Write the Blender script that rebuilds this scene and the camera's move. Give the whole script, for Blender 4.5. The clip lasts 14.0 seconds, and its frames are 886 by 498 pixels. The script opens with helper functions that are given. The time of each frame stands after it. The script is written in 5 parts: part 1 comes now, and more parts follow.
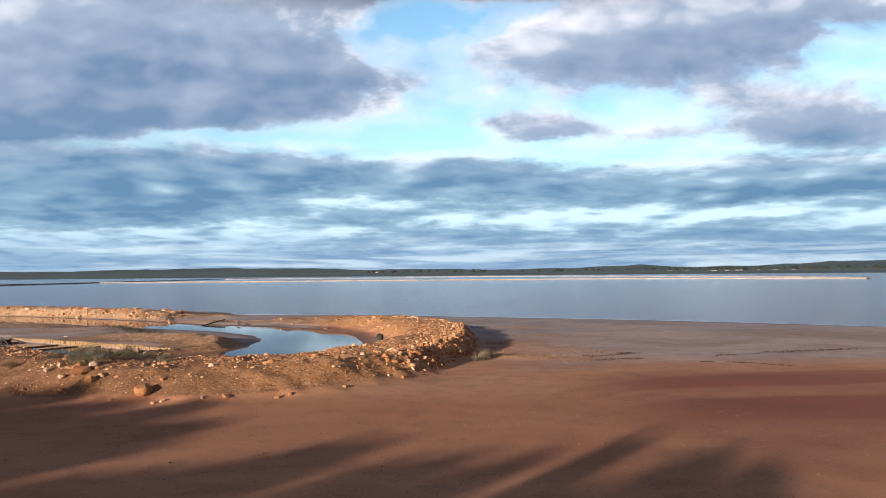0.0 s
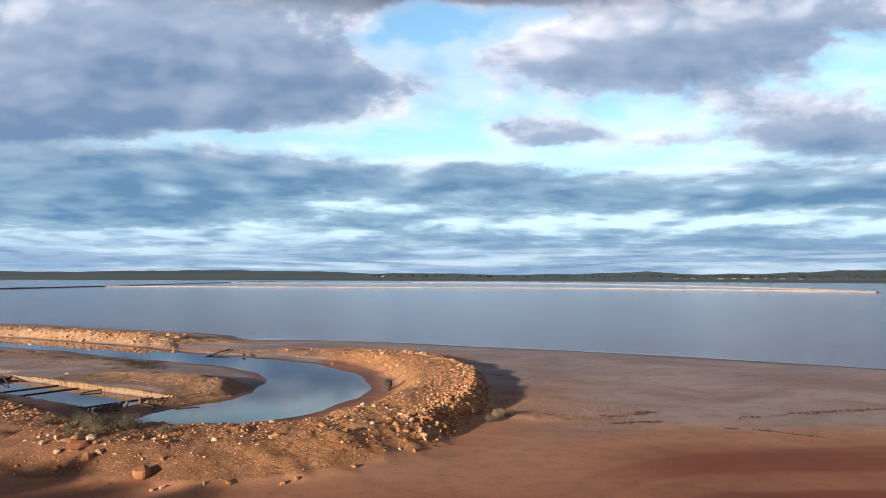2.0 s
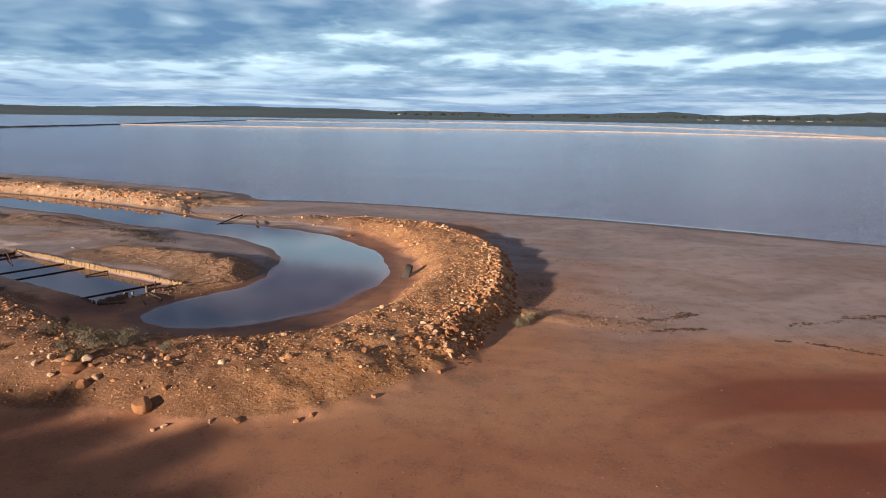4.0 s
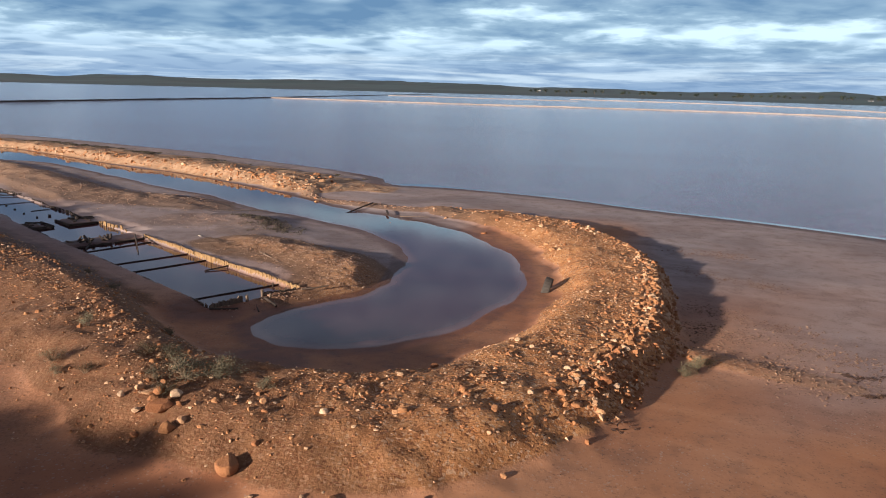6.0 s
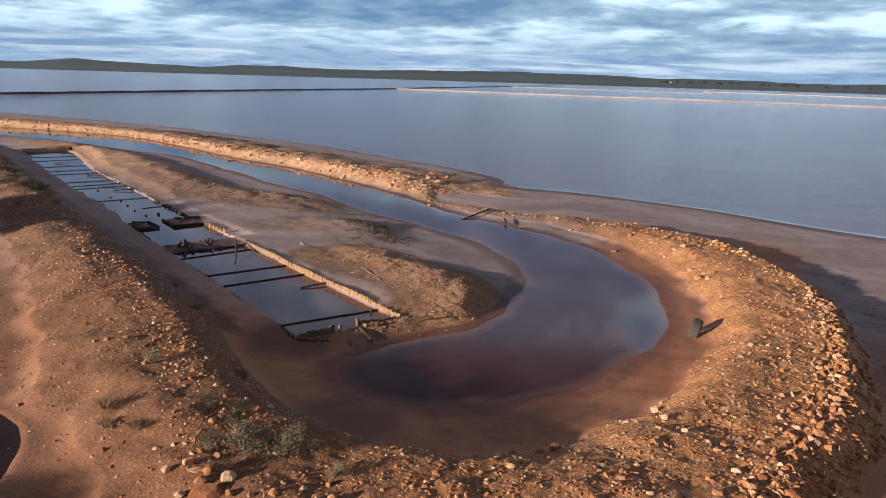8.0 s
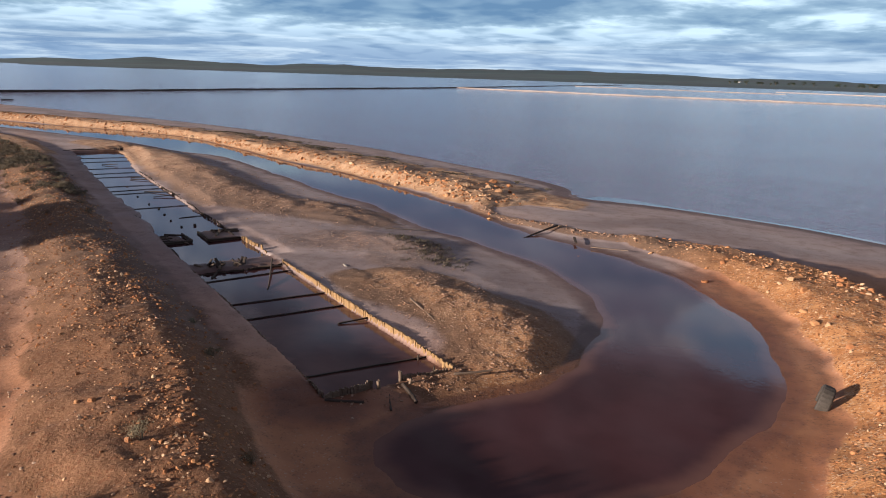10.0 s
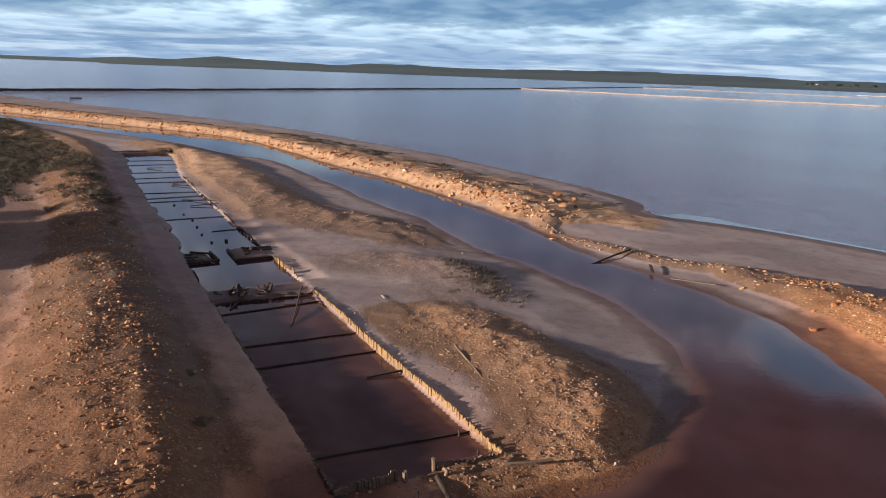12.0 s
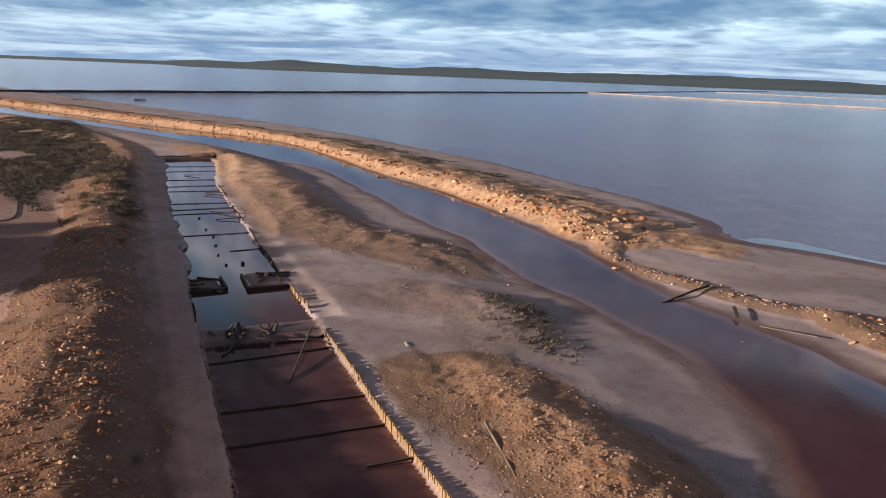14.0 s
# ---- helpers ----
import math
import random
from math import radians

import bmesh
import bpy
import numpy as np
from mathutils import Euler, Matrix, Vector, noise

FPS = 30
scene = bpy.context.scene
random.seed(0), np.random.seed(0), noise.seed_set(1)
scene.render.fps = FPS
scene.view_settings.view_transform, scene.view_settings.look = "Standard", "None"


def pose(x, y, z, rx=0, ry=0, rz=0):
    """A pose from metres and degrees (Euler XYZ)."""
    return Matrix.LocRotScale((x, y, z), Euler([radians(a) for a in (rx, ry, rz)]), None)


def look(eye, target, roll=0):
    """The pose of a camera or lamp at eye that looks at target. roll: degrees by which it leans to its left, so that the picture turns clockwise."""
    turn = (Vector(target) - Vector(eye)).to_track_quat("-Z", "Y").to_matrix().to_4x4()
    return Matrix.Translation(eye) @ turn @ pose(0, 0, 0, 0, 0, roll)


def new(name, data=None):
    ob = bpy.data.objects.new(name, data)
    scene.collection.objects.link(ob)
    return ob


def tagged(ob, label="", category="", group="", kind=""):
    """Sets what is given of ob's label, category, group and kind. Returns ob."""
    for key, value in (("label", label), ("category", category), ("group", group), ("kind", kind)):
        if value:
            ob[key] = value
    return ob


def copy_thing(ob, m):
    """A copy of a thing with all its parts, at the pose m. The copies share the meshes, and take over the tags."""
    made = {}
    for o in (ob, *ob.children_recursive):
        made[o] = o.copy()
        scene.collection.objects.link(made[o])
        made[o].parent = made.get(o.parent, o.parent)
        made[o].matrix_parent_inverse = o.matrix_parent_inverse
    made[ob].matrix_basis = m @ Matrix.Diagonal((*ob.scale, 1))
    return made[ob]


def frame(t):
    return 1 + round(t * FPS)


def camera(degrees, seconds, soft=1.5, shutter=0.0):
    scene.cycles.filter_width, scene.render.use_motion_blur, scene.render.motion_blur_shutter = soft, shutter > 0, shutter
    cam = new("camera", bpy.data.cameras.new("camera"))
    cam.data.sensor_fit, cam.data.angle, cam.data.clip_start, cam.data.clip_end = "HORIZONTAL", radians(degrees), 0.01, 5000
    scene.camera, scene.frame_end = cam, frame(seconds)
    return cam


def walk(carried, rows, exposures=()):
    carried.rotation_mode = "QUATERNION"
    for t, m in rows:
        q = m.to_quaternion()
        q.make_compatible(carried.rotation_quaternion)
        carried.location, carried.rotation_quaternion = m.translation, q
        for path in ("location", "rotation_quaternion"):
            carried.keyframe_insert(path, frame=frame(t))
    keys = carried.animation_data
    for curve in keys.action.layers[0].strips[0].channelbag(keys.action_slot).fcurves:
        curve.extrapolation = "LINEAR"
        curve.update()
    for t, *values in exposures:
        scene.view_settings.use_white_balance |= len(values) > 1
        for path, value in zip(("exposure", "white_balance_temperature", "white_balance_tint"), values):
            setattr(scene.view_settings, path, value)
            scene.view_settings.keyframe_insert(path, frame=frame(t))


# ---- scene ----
# ================= camera and its way =================
cam = camera(62.4, 14.0, 1.0)
# seconds, x, y, z, yaw, pitch, lean
PATH = [
    (0.00, 0.00, 0.00, 5.35, -0.00, 1.94, -0.47),
    (0.50, -0.12, 0.04, 5.99, 0.11, 1.92, -0.34),
    (1.00, -0.21, 0.28, 6.65, 0.27, 2.09, -0.11),
    (1.50, -0.33, 0.80, 7.43, 0.37, 2.22, 0.03),
    (2.00, -0.44, 1.49, 8.35, 0.46, 2.25, 0.23),
    (2.20, -0.49, 1.86, 8.69, 0.50, 1.55, 0.28),
    (2.35, -0.52, 2.16, 8.93, 0.54, 0.72, 0.31),
    (2.50, -0.55, 2.45, 9.17, 0.56, -0.28, 0.35),
    (2.70, -0.59, 2.85, 9.49, 0.59, -1.83, 0.38),
    (3.00, -0.65, 3.47, 9.93, 0.58, -4.67, 0.46),
    (3.20, -0.72, 3.92, 10.21, 0.53, -6.70, 0.57),
    (5.30, -1.75, 10.10, 11.67, 7.51, -11.75, 1.35),
    (5.50, -1.86, 10.72, 11.72, 8.85, -11.94, 1.43),
    (6.00, -2.13, 12.36, 11.86, 12.17, -12.38, 1.55),
    (6.50, -2.46, 13.97, 11.98, 15.35, -12.72, 1.61),
    (7.00, -2.85, 15.56, 12.10, 17.97, -13.00, 1.60),
    (7.50, -3.35, 17.15, 12.20, 19.98, -13.22, 1.63),
    (8.00, -3.96, 18.70, 12.25, 21.61, -13.32, 1.71),
    (8.20, -4.20, 19.29, 12.29, 22.13, -13.33, 1.68),
    (10.30, -7.14, 25.76, 12.36, 26.97, -13.59, 1.85),
    (10.50, -7.37, 26.34, 12.42, 27.50, -13.62, 1.82),
    (11.00, -8.09, 27.91, 12.42, 28.69, -13.65, 1.92),
    (11.50, -8.79, 29.45, 12.43, 29.88, -13.65, 2.02),
    (12.00, -9.53, 31.03, 12.46, 31.06, -13.68, 2.12),
    (12.50, -10.20, 32.63, 12.47, 32.28, -13.68, 2.16),
    (13.00, -10.89, 34.31, 12.45, 33.55, -13.66, 2.17),
    (13.50, -11.64, 36.06, 12.39, 34.80, -13.59, 2.22),
    (14.00, -12.36, 37.79, 12.43, 36.08, -13.62, 2.26),
]


def aim(x, y, z, yaw, pitch, lean):
    a, p = radians(yaw), radians(pitch)
    ahead = Vector((-math.sin(a) * math.cos(p), math.cos(a) * math.cos(p), math.sin(p)))
    return look((x, y, z), Vector((x, y, z)) + ahead, lean)


walk(cam, [(t, aim(*row)) for t, *row in PATH],
     [(0.0, 1.0, 6000, 12), (4.0, 1.0, 6000, 14), (14.0, 1.0, 6000, 16)])

# ================= sky and sun =================
SUN_AZ = 217.0      # degrees clockwise from +y
SUN_EL = 9.0
SUN_POWER = 5.0
CLEAR, CLOUD = 0.13, 0.53


class Tree:
    """A small writer of node trees."""

    def __init__(self, tree):
        self.t = tree

    def add(self, kind, ins=None, **props):
        n = self.t.nodes.new(kind)
        if "operation" in props:
            n.operation = props["operation"]
        if "use_clamp" in props:
            n.use_clamp = props["use_clamp"]
        if "interpolation_type" in props:
            n.interpolation_type = props["interpolation_type"]
        if "data_type" in props:
            n.data_type = props["data_type"]
        if "blend_type" in props:
            n.blend_type = props["blend_type"]
        if "attribute_name" in props:
            n.attribute_name = props["attribute_name"]
        for k, v in (ins or {}).items():
            s = n.inputs[k]
            if isinstance(v, bpy.types.NodeSocket):
                self.t.links.new(v, s)
            else:
                s.default_value = v
        return n

    def m(self, op, a, b=0.0, c=0.0, clamp=False):
        return self.add("ShaderNodeMath", {0: a, 1: b, 2: c}, operation=op, use_clamp=clamp).outputs[0]

    def v(self, op, a, b=(0, 0, 0)):
        return self.add("ShaderNodeVectorMath", {0: a, 1: b}, operation=op).outputs[0]

    def noise(self, vec, scale, detail=4.0, rough=0.55, dist=0.0):
        return self.add("ShaderNodeTexNoise", {"Vector": vec, "Scale": scale, "Detail": detail, "Roughness": rough, "Distortion": dist}).outputs[0]

    def ramp(self, val, lo, hi, a=0.0, b=1.0, smooth=True):
        n = self.add("ShaderNodeMapRange", {0: val, 1: lo, 2: hi, 3: a, 4: b}, interpolation_type="SMOOTHSTEP" if smooth else "LINEAR")
        return n.outputs[0]

    def mix(self, fac, a, b, blend="MIX"):
        n = self.add("ShaderNodeMix", {0: fac, 6: a, 7: b}, data_type="RGBA", blend_type=blend)
        return n.outputs[2]


def rgb(r, g, b):
    return (r, g, b, 1.0)


world = bpy.data.worlds.new("sky")
scene.world = world
world.use_nodes = True
w = Tree(world.node_tree)
world.node_tree.nodes.clear()
direction = w.add("ShaderNodeTexCoord").outputs["Generated"]
sep = w.add("ShaderNodeSeparateXYZ", {0: direction})
dx, dy, dz = sep.outputs
up = w.m("MAXIMUM", dz, 0.0)
flat = w.m("ADD", up, 0.125)
plane = w.add("ShaderNodeCombineXYZ", {0: w.m("DIVIDE", dx, flat), 1: w.m("DIVIDE", dy, flat), 2: 0.0}).outputs[0]
fwd = w.m("MAXIMUM", w.m("ABSOLUTE", dy), 0.15)
ca, cb = w.m("DIVIDE", dx, fwd), w.m("DIVIDE", up, fwd)


def billows(p, detail):
    big = w.noise(p, 0.85, detail, 0.50, 0.25)
    fine = w.noise(w.v("ADD", p, (5.3, 1.7, 0.0)), 3.4, detail - 1.0, 0.52, 0.4)
    return w.m("ADD", w.m("MULTIPLY", big, 0.72), w.m("MULTIPLY", fine, 0.28))


# low down the layers lie flat; higher up the heaps of cloud are seen from the side
heap_at = w.add("ShaderNodeCombineXYZ", {0: w.m("MULTIPLY", ca, 4.6), 1: w.m("MULTIPLY", cb, 8.5), 2: 3.7}).outputs[0]
heaped = w.ramp(cb, 0.14, 0.24)


def either(p, q, detail):
    a, b = billows(p, detail), billows(q, detail)
    return w.m("ADD", a, w.m("MULTIPLY", heaped, w.m("SUBTRACT", b, a)))


body = either(plane, heap_at, 6.0)
soft_body = either(plane, heap_at, 2.0)
lit_side = either(w.v("ADD", plane, (-0.17, -0.12, 0.0)), w.v("ADD", heap_at, (-0.16, 0.20, 0.0)), 2.0)
# banks of cloud and clear gaps: a, b, half-widths, strength
BANKS = [(-0.46, 0.31, 0.30, 0.085, 0.30), (-0.62, 0.25, 0.30, 0.07, 0.16), (-1.0, 0.36, 0.50, 0.14, 0.34), (-0.13, 0.265, 0.10, 0.030, 0.20), (-0.22, 0.335, 0.10, 0.055, 0.16), (-0.25, 0.235, 0.10, 0.020, 0.10),
         (0.25, 0.310, 0.27, 0.050, 0.20), (0.45, 0.36, 0.30, 0.040, 0.12), (0.16, 0.208, 0.10, 0.022, 0.16), (0.50, 0.215, 0.16, 0.045, 0.19), (0.36, 0.185, 0.14, 0.018, 0.10),
         (-0.45, 0.115, 0.36, 0.040, 0.17), (-0.10, 0.137, 0.30, 0.020, 0.09), (0.20, 0.120, 0.32, 0.022, 0.12), (0.50, 0.110, 0.25, 0.016, 0.10), (0.35, 0.050, 0.30, 0.014, 0.10),
         (-0.10, 0.060, 0.20, 0.014, 0.06), (-1.7, 0.20, 0.8, 0.07, 0.20), (-0.75, 0.13, 0.25, 0.045, 0.14), (-1.02, 0.20, 0.5, 0.05, 0.18),
         (-0.02, 0.350, 0.08, 0.060, -0.26), (-0.02, 0.215, 0.09, 0.040, -0.20), (-0.32, 0.185, 0.30, 0.014, -0.22), (-0.85, 0.165, 0.35, 0.022, -0.26), (0.15, 0.172, 0.30, 0.014, -0.16), (0.57, 0.300, 0.05, 0.030, -0.20),
         (-0.32, 0.062, 0.16, 0.008, -0.20), (-0.12, 0.092, 0.14, 0.012, -0.16), (0.40, 0.080, 0.26, 0.008, -0.20), (-0.58, 0.030, 0.30, 0.012, -0.16), (-0.97, 0.105, 0.15, 0.013, -0.22), (-0.75, 0.06, 0.25, 0.010, -0.18), (-1.5, 0.08, 0.5, 0.016, -0.18)]
warp = w.add("ShaderNodeTexNoise", {"Vector": w.v("MULTIPLY", direction, (5.0, 5.0, 11.0)), "Scale": 1.0, "Detail": 5.0, "Roughness": 0.6})
wx, wy, wz = w.add("ShaderNodeSeparateColor", {0: warp.outputs["Color"]}).outputs
wa = w.m("ADD", ca, w.m("MULTIPLY", w.m("SUBTRACT", wx, 0.5), 0.34))
wb = w.m("ADD", cb, w.m("MULTIPLY", w.m("SUBTRACT", wy, 0.5), w.ramp(cb, 0.0, 0.35, 0.02, 0.14, False)))
density = w.m("ADD", body, w.m("MAXIMUM", w.ramp(dz, 0.338, 0.37, 0.0, 0.30), w.ramp(dy, 0.15, -0.15, 0.0, 0.20)))
density = w.m("ADD", density, w.m("MULTIPLY", w.m("MULTIPLY", w.ramp(cb, 0.20, 0.12), w.ramp(cb, 0.008, 0.03)), 0.06))
crown = 0.0      # how far up on its bank, and how near its sunny end
for a0, b0, ra, rb, amp in BANKS:
    ga, gb = w.m("DIVIDE", w.m("SUBTRACT", wa, a0), ra), w.m("DIVIDE", w.m("SUBTRACT", wb, b0), rb)
    share = w.m("MULTIPLY", w.m("EXPONENT", w.m("MULTIPLY", w.m("ADD", w.m("MULTIPLY", ga, ga), w.m("MULTIPLY", gb, gb)), -1.0)), amp)
    density = w.m("ADD", density, share)
    if amp > 0:
        crown = w.m("ADD", crown, w.m("MULTIPLY", share, w.m("SUBTRACT", gb, w.m("MULTIPLY", ga, 0.45))))
veil = w.ramp(cb, 0.14, 0.22, 0.55, 0.36)
cover = w.m("MAXIMUM", w.ramp(density, 0.42, 0.62), w.m("MULTIPLY", w.ramp(density, 0.32, 0.48), veil))
thick = w.ramp(density, 0.47, 0.74)
relief = w.m("ADD", w.m("MULTIPLY", w.m("SUBTRACT", soft_body, lit_side), w.ramp(heaped, 0.0, 1.0, 3.2, 2.0)), w.m("MULTIPLY", w.m("SUBTRACT", soft_body, body), w.ramp(heaped, 0.0, 1.0, 2.0, 1.1)))
relief = w.m("ADD", relief, w.m("MULTIPLY", crown, w.ramp(heaped, 0.0, 1.0, 1.6, 1.5)))
shade = w.m("SUBTRACT", w.m("MULTIPLY", w.m("POWER", thick, 0.8), w.ramp(heaped, 0.0, 1.0, 0.74, 0.60)), relief, clamp=True)
lit = w.mix(w.ramp(cb, 0.10, 0.22), rgb(0.76, 0.97, 1.02), rgb(1.02, 0.98, 0.98))
middle = w.mix(w.ramp(cb, 0.10, 0.22), rgb(0.34, 0.50, 0.60), rgb(0.42, 0.49, 0.59))
ahead_of_it = w.mix(w.ramp(shade, 0.0, 0.42, smooth=False), lit, w.mix(w.ramp(shade, 0.42, 1.0, smooth=False), middle, w.mix(heaped, rgb(0.15, 0.28, 0.42), rgb(0.20, 0.29, 0.42))))
# out of view, overhead and sunward, thick warm grey cloud is added to cut skylight
overhead = w.m("MAXIMUM", w.ramp(dz, 0.322, 0.384), w.ramp(dy, 0.15, -0.25))
# unseen cloud to the left, added dark to dim the dock's reflections
overhead = w.m("MAXIMUM", overhead, w.m("MULTIPLY", w.ramp(ca, -0.64, -0.85), w.ramp(dz, 0.255, 0.335)))
cloud = w.mix(overhead, ahead_of_it, w.mix(shade, rgb(0.27, 0.26, 0.29), rgb(0.065, 0.066, 0.084)))
low = w.ramp(dz, 0.015, 0.075, 1.0, 0.0)
streaks = w.noise(w.v("MULTIPLY", direction, (2.6, 2.6, 42.0)), 1.5, 8, 0.62, 0.5)
haze = w.mix(w.ramp(streaks, 0.45, 0.63), rgb(0.20, 0.32, 0.48), rgb(0.58, 0.70, 0.76))
cloud = w.mix(w.m("MULTIPLY", low, 0.8), cloud, haze)
cover = w.m("MAXIMUM", cover, w.ramp(cb, 0.10, 0.19, 1.0, 0.0))
sky = w.add("ShaderNodeTexSky")
sky.sky_type, sky.sun_disc, sky.altitude = "NISHITA", False, 50.0
sky.dust_density, sky.ozone_density = 0.4, 1.5
sky.sun_elevation, sky.sun_rotation = radians(SUN_EL), radians(SUN_AZ)
nishita = w.mix(1.0, sky.outputs[0], rgb(0.90, 1.02, 1.0), "MULTIPLY")
clear = w.add("ShaderNodeBackground", {"Color": nishita, "Strength": CLEAR}).outputs[0]
clouds = w.add("ShaderNodeBackground", {"Color": cloud, "Strength": CLOUD}).outputs[0]
both = w.add("ShaderNodeMixShader", {0: cover, 1: clear, 2: clouds}).outputs[0]
w.add("ShaderNodeOutputWorld", {0: both})

sun = new("sun", bpy.data.lights.new("sun", "SUN"))
sun.data.energy, sun.data.angle, sun.data.color = SUN_POWER, radians(1.3), (1.0, 0.82, 0.60)
sa, se = radians(SUN_AZ), radians(SUN_EL)
TO_SUN = Vector((math.sin(sa) * math.cos(se), math.cos(sa) * math.cos(se), math.sin(se)))
sun.matrix_world = look((-60, -80, 60), Vector((-60, -80, 60)) - TO_SUN)

# ================= materials =================


def material(name):
    mat = bpy.data.materials.new(name)
    mat.use_nodes = True
    mat.node_tree.nodes.clear()
    t = Tree(mat.node_tree)
    return mat, t


def finish(t, color, rough=0.9, normal=None, ins=None):
    d = {"Base Color": color, "Roughness": rough}
    if normal is not None:
        d["Normal"] = normal
    d.update(ins or {})
    b = t.add("ShaderNodeBsdfPrincipled", d)
    t.add("ShaderNodeOutputMaterial", {0: b.outputs[0]})


def bump(t, height, dist, strength=1.0):
    return t.add("ShaderNodeBump", {"Height": height, "Distance": dist, "Strength": strength}).outputs[0]


def ground_material():
    mat, t = material("salt_flat_earth")
    pos = t.add("ShaderNodeNewGeometry").outputs["Position"]
    clay = t.add("ShaderNodeAttribute", attribute_name="clay").outputs["Fac"]
    damp_shade = t.add("ShaderNodeAttribute", attribute_name="damp_shade").outputs["Fac"]
    red = t.add("ShaderNodeAttribute", attribute_name="red").outputs["Fac"]
    big = t.noise(pos, 0.11, 5, 0.6)
    mid = t.noise(pos, 0.9, 6, 0.62)
    small = t.noise(pos, 7.0, 5, 0.65)
    grit = t.noise(pos, 34.0, 3, 0.7)
    # wind-drawn streaks on the flat
    streak = t.noise(t.v("MULTIPLY", t.v("ADD", pos, t.v("MULTIPLY", t.add("ShaderNodeTexNoise", {"Vector": pos, "Scale": 0.07}).outputs["Color"], (22, 22, 0))), (0.085, 0.20, 0.3)), 1.0, 5, 0.55)
    salt = t.add("ShaderNodeAttribute", attribute_name="salt").outputs["Fac"]
    ruddy = t.mix(t.ramp(streak, 0.30, 0.70), rgb(0.368, 0.163, 0.082), rgb(0.470, 0.238, 0.128))
    grey = t.mix(t.ramp(streak, 0.30, 0.70), rgb(0.232, 0.193, 0.200), rgb(0.368, 0.318, 0.325))
    mud = t.mix(t.m("ADD", t.m("MULTIPLY", salt, 0.9), t.m("MULTIPLY", t.m("SUBTRACT", big, 0.5), 0.5), clamp=True), ruddy, grey)
    mud = t.mix(t.m("MULTIPLY", t.ramp(mid, 0.45, 0.7), 0.35), mud, rgb(0.145, 0.085, 0.065))
    speck = t.add("ShaderNodeSeparateColor", {0: t.add("ShaderNodeTexVoronoi", {"Vector": pos, "Scale": 15.0, "Randomness": 1.0}).outputs["Color"]}).outputs
    mud = t.mix(t.m("MULTIPLY", t.ramp(speck[0], 0.86, 0.97), t.ramp(mid, 0.35, 0.6, 0.1, 0.45)), mud, rgb(0.12, 0.07, 0.05))
    mud = t.mix(t.m("MULTIPLY", t.ramp(speck[1], 0.93, 0.99), t.ramp(big, 0.4, 0.6, 0.1, 0.5)), mud, rgb(0.42, 0.33, 0.27))
    redmix = t.m("MULTIPLY", red, t.ramp(t.m("ADD", t.m("MULTIPLY", streak, 0.7), t.m("MULTIPLY", big, 0.3)), 0.32, 0.62, 0.65, 1.0))
    mud = t.mix(redmix, mud, t.mix(t.ramp(streak, 0.35, 0.65), rgb(0.140, 0.026, 0.010), rgb(0.225, 0.062, 0.028)))
    pale = t.add("ShaderNodeAttribute", attribute_name="pale").outputs["Fac"]
    dull = t.mix(t.ramp(mid, 0.3, 0.7), rgb(0.140, 0.066, 0.031), rgb(0.220, 0.112, 0.057))
    bright = t.mix(t.ramp(mid, 0.3, 0.7), rgb(0.365, 0.150, 0.050), rgb(0.52, 0.262, 0.108))
    earth = t.mix(pale, dull, bright)
    earth = t.mix(t.m("MULTIPLY", t.ramp(small, 0.42, 0.72), 0.5), earth, rgb(0.13, 0.055, 0.03))
    earth = t.mix(t.m("MULTIPLY", t.ramp(grit, 0.58, 0.75), 0.5), earth, rgb(0.38, 0.22, 0.125))
    cell = t.add("ShaderNodeSeparateColor", {0: t.add("ShaderNodeTexVoronoi", {"Vector": pos, "Scale": 11.0, "Randomness": 1.0}).outputs["Color"]}).outputs[0]
    earth = t.mix(t.ramp(cell, 0.78, 0.95), earth, t.mix(pale, rgb(0.25, 0.130, 0.072), rgb(0.48, 0.31, 0.19)))
    earth = t.mix(t.ramp(cell, 0.20, 0.05), earth, rgb(0.17, 0.07, 0.032))
    earth = t.mix(t.m("MULTIPLY", t.m("MULTIPLY", salt, 0.75), t.m("SUBTRACT", 1.0, pale)), earth, t.mix(mid, rgb(0.11, 0.072, 0.05), rgb(0.22, 0.15, 0.11)))
    cream = t.mix(t.ramp(mid, 0.3, 0.7), rgb(0.30, 0.195, 0.125), rgb(0.50, 0.38, 0.275))
    earth = t.mix(t.m("MULTIPLY", t.m("MULTIPLY", salt, pale), t.ramp(small, 0.3, 0.6, 0.25, 0.75)), earth, cream)
    edge = t.m("ADD", clay, t.m("MULTIPLY", t.m("SUBTRACT", small, 0.5), 0.5))
    col = t.mix(t.ramp(edge, 0.25, 0.7), mud, earth)
    # darkens wet ground, and also carries the painted shade of the dock-side slope
    wet = t.ramp(t.m("ADD", damp_shade, t.m("MULTIPLY", t.m("SUBTRACT", mid, 0.5), 0.35)), 0.3, 0.85)
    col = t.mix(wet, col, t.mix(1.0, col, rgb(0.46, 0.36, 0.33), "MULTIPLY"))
    rough = t.ramp(wet, 0.0, 1.0, 0.92, 0.62)
    lumps = t.add("ShaderNodeTexVoronoi", {"Vector": pos, "Scale": 9.0, "Randomness": 1.0}).outputs["Distance"]
    pebbles = t.add("ShaderNodeTexVoronoi", {"Vector": pos, "Scale": 24.0, "Randomness": 1.0}).outputs["Distance"]
    gravel = t.m("ADD", t.m("MULTIPLY", lumps, -0.35), t.m("MULTIPLY", pebbles, -0.18))
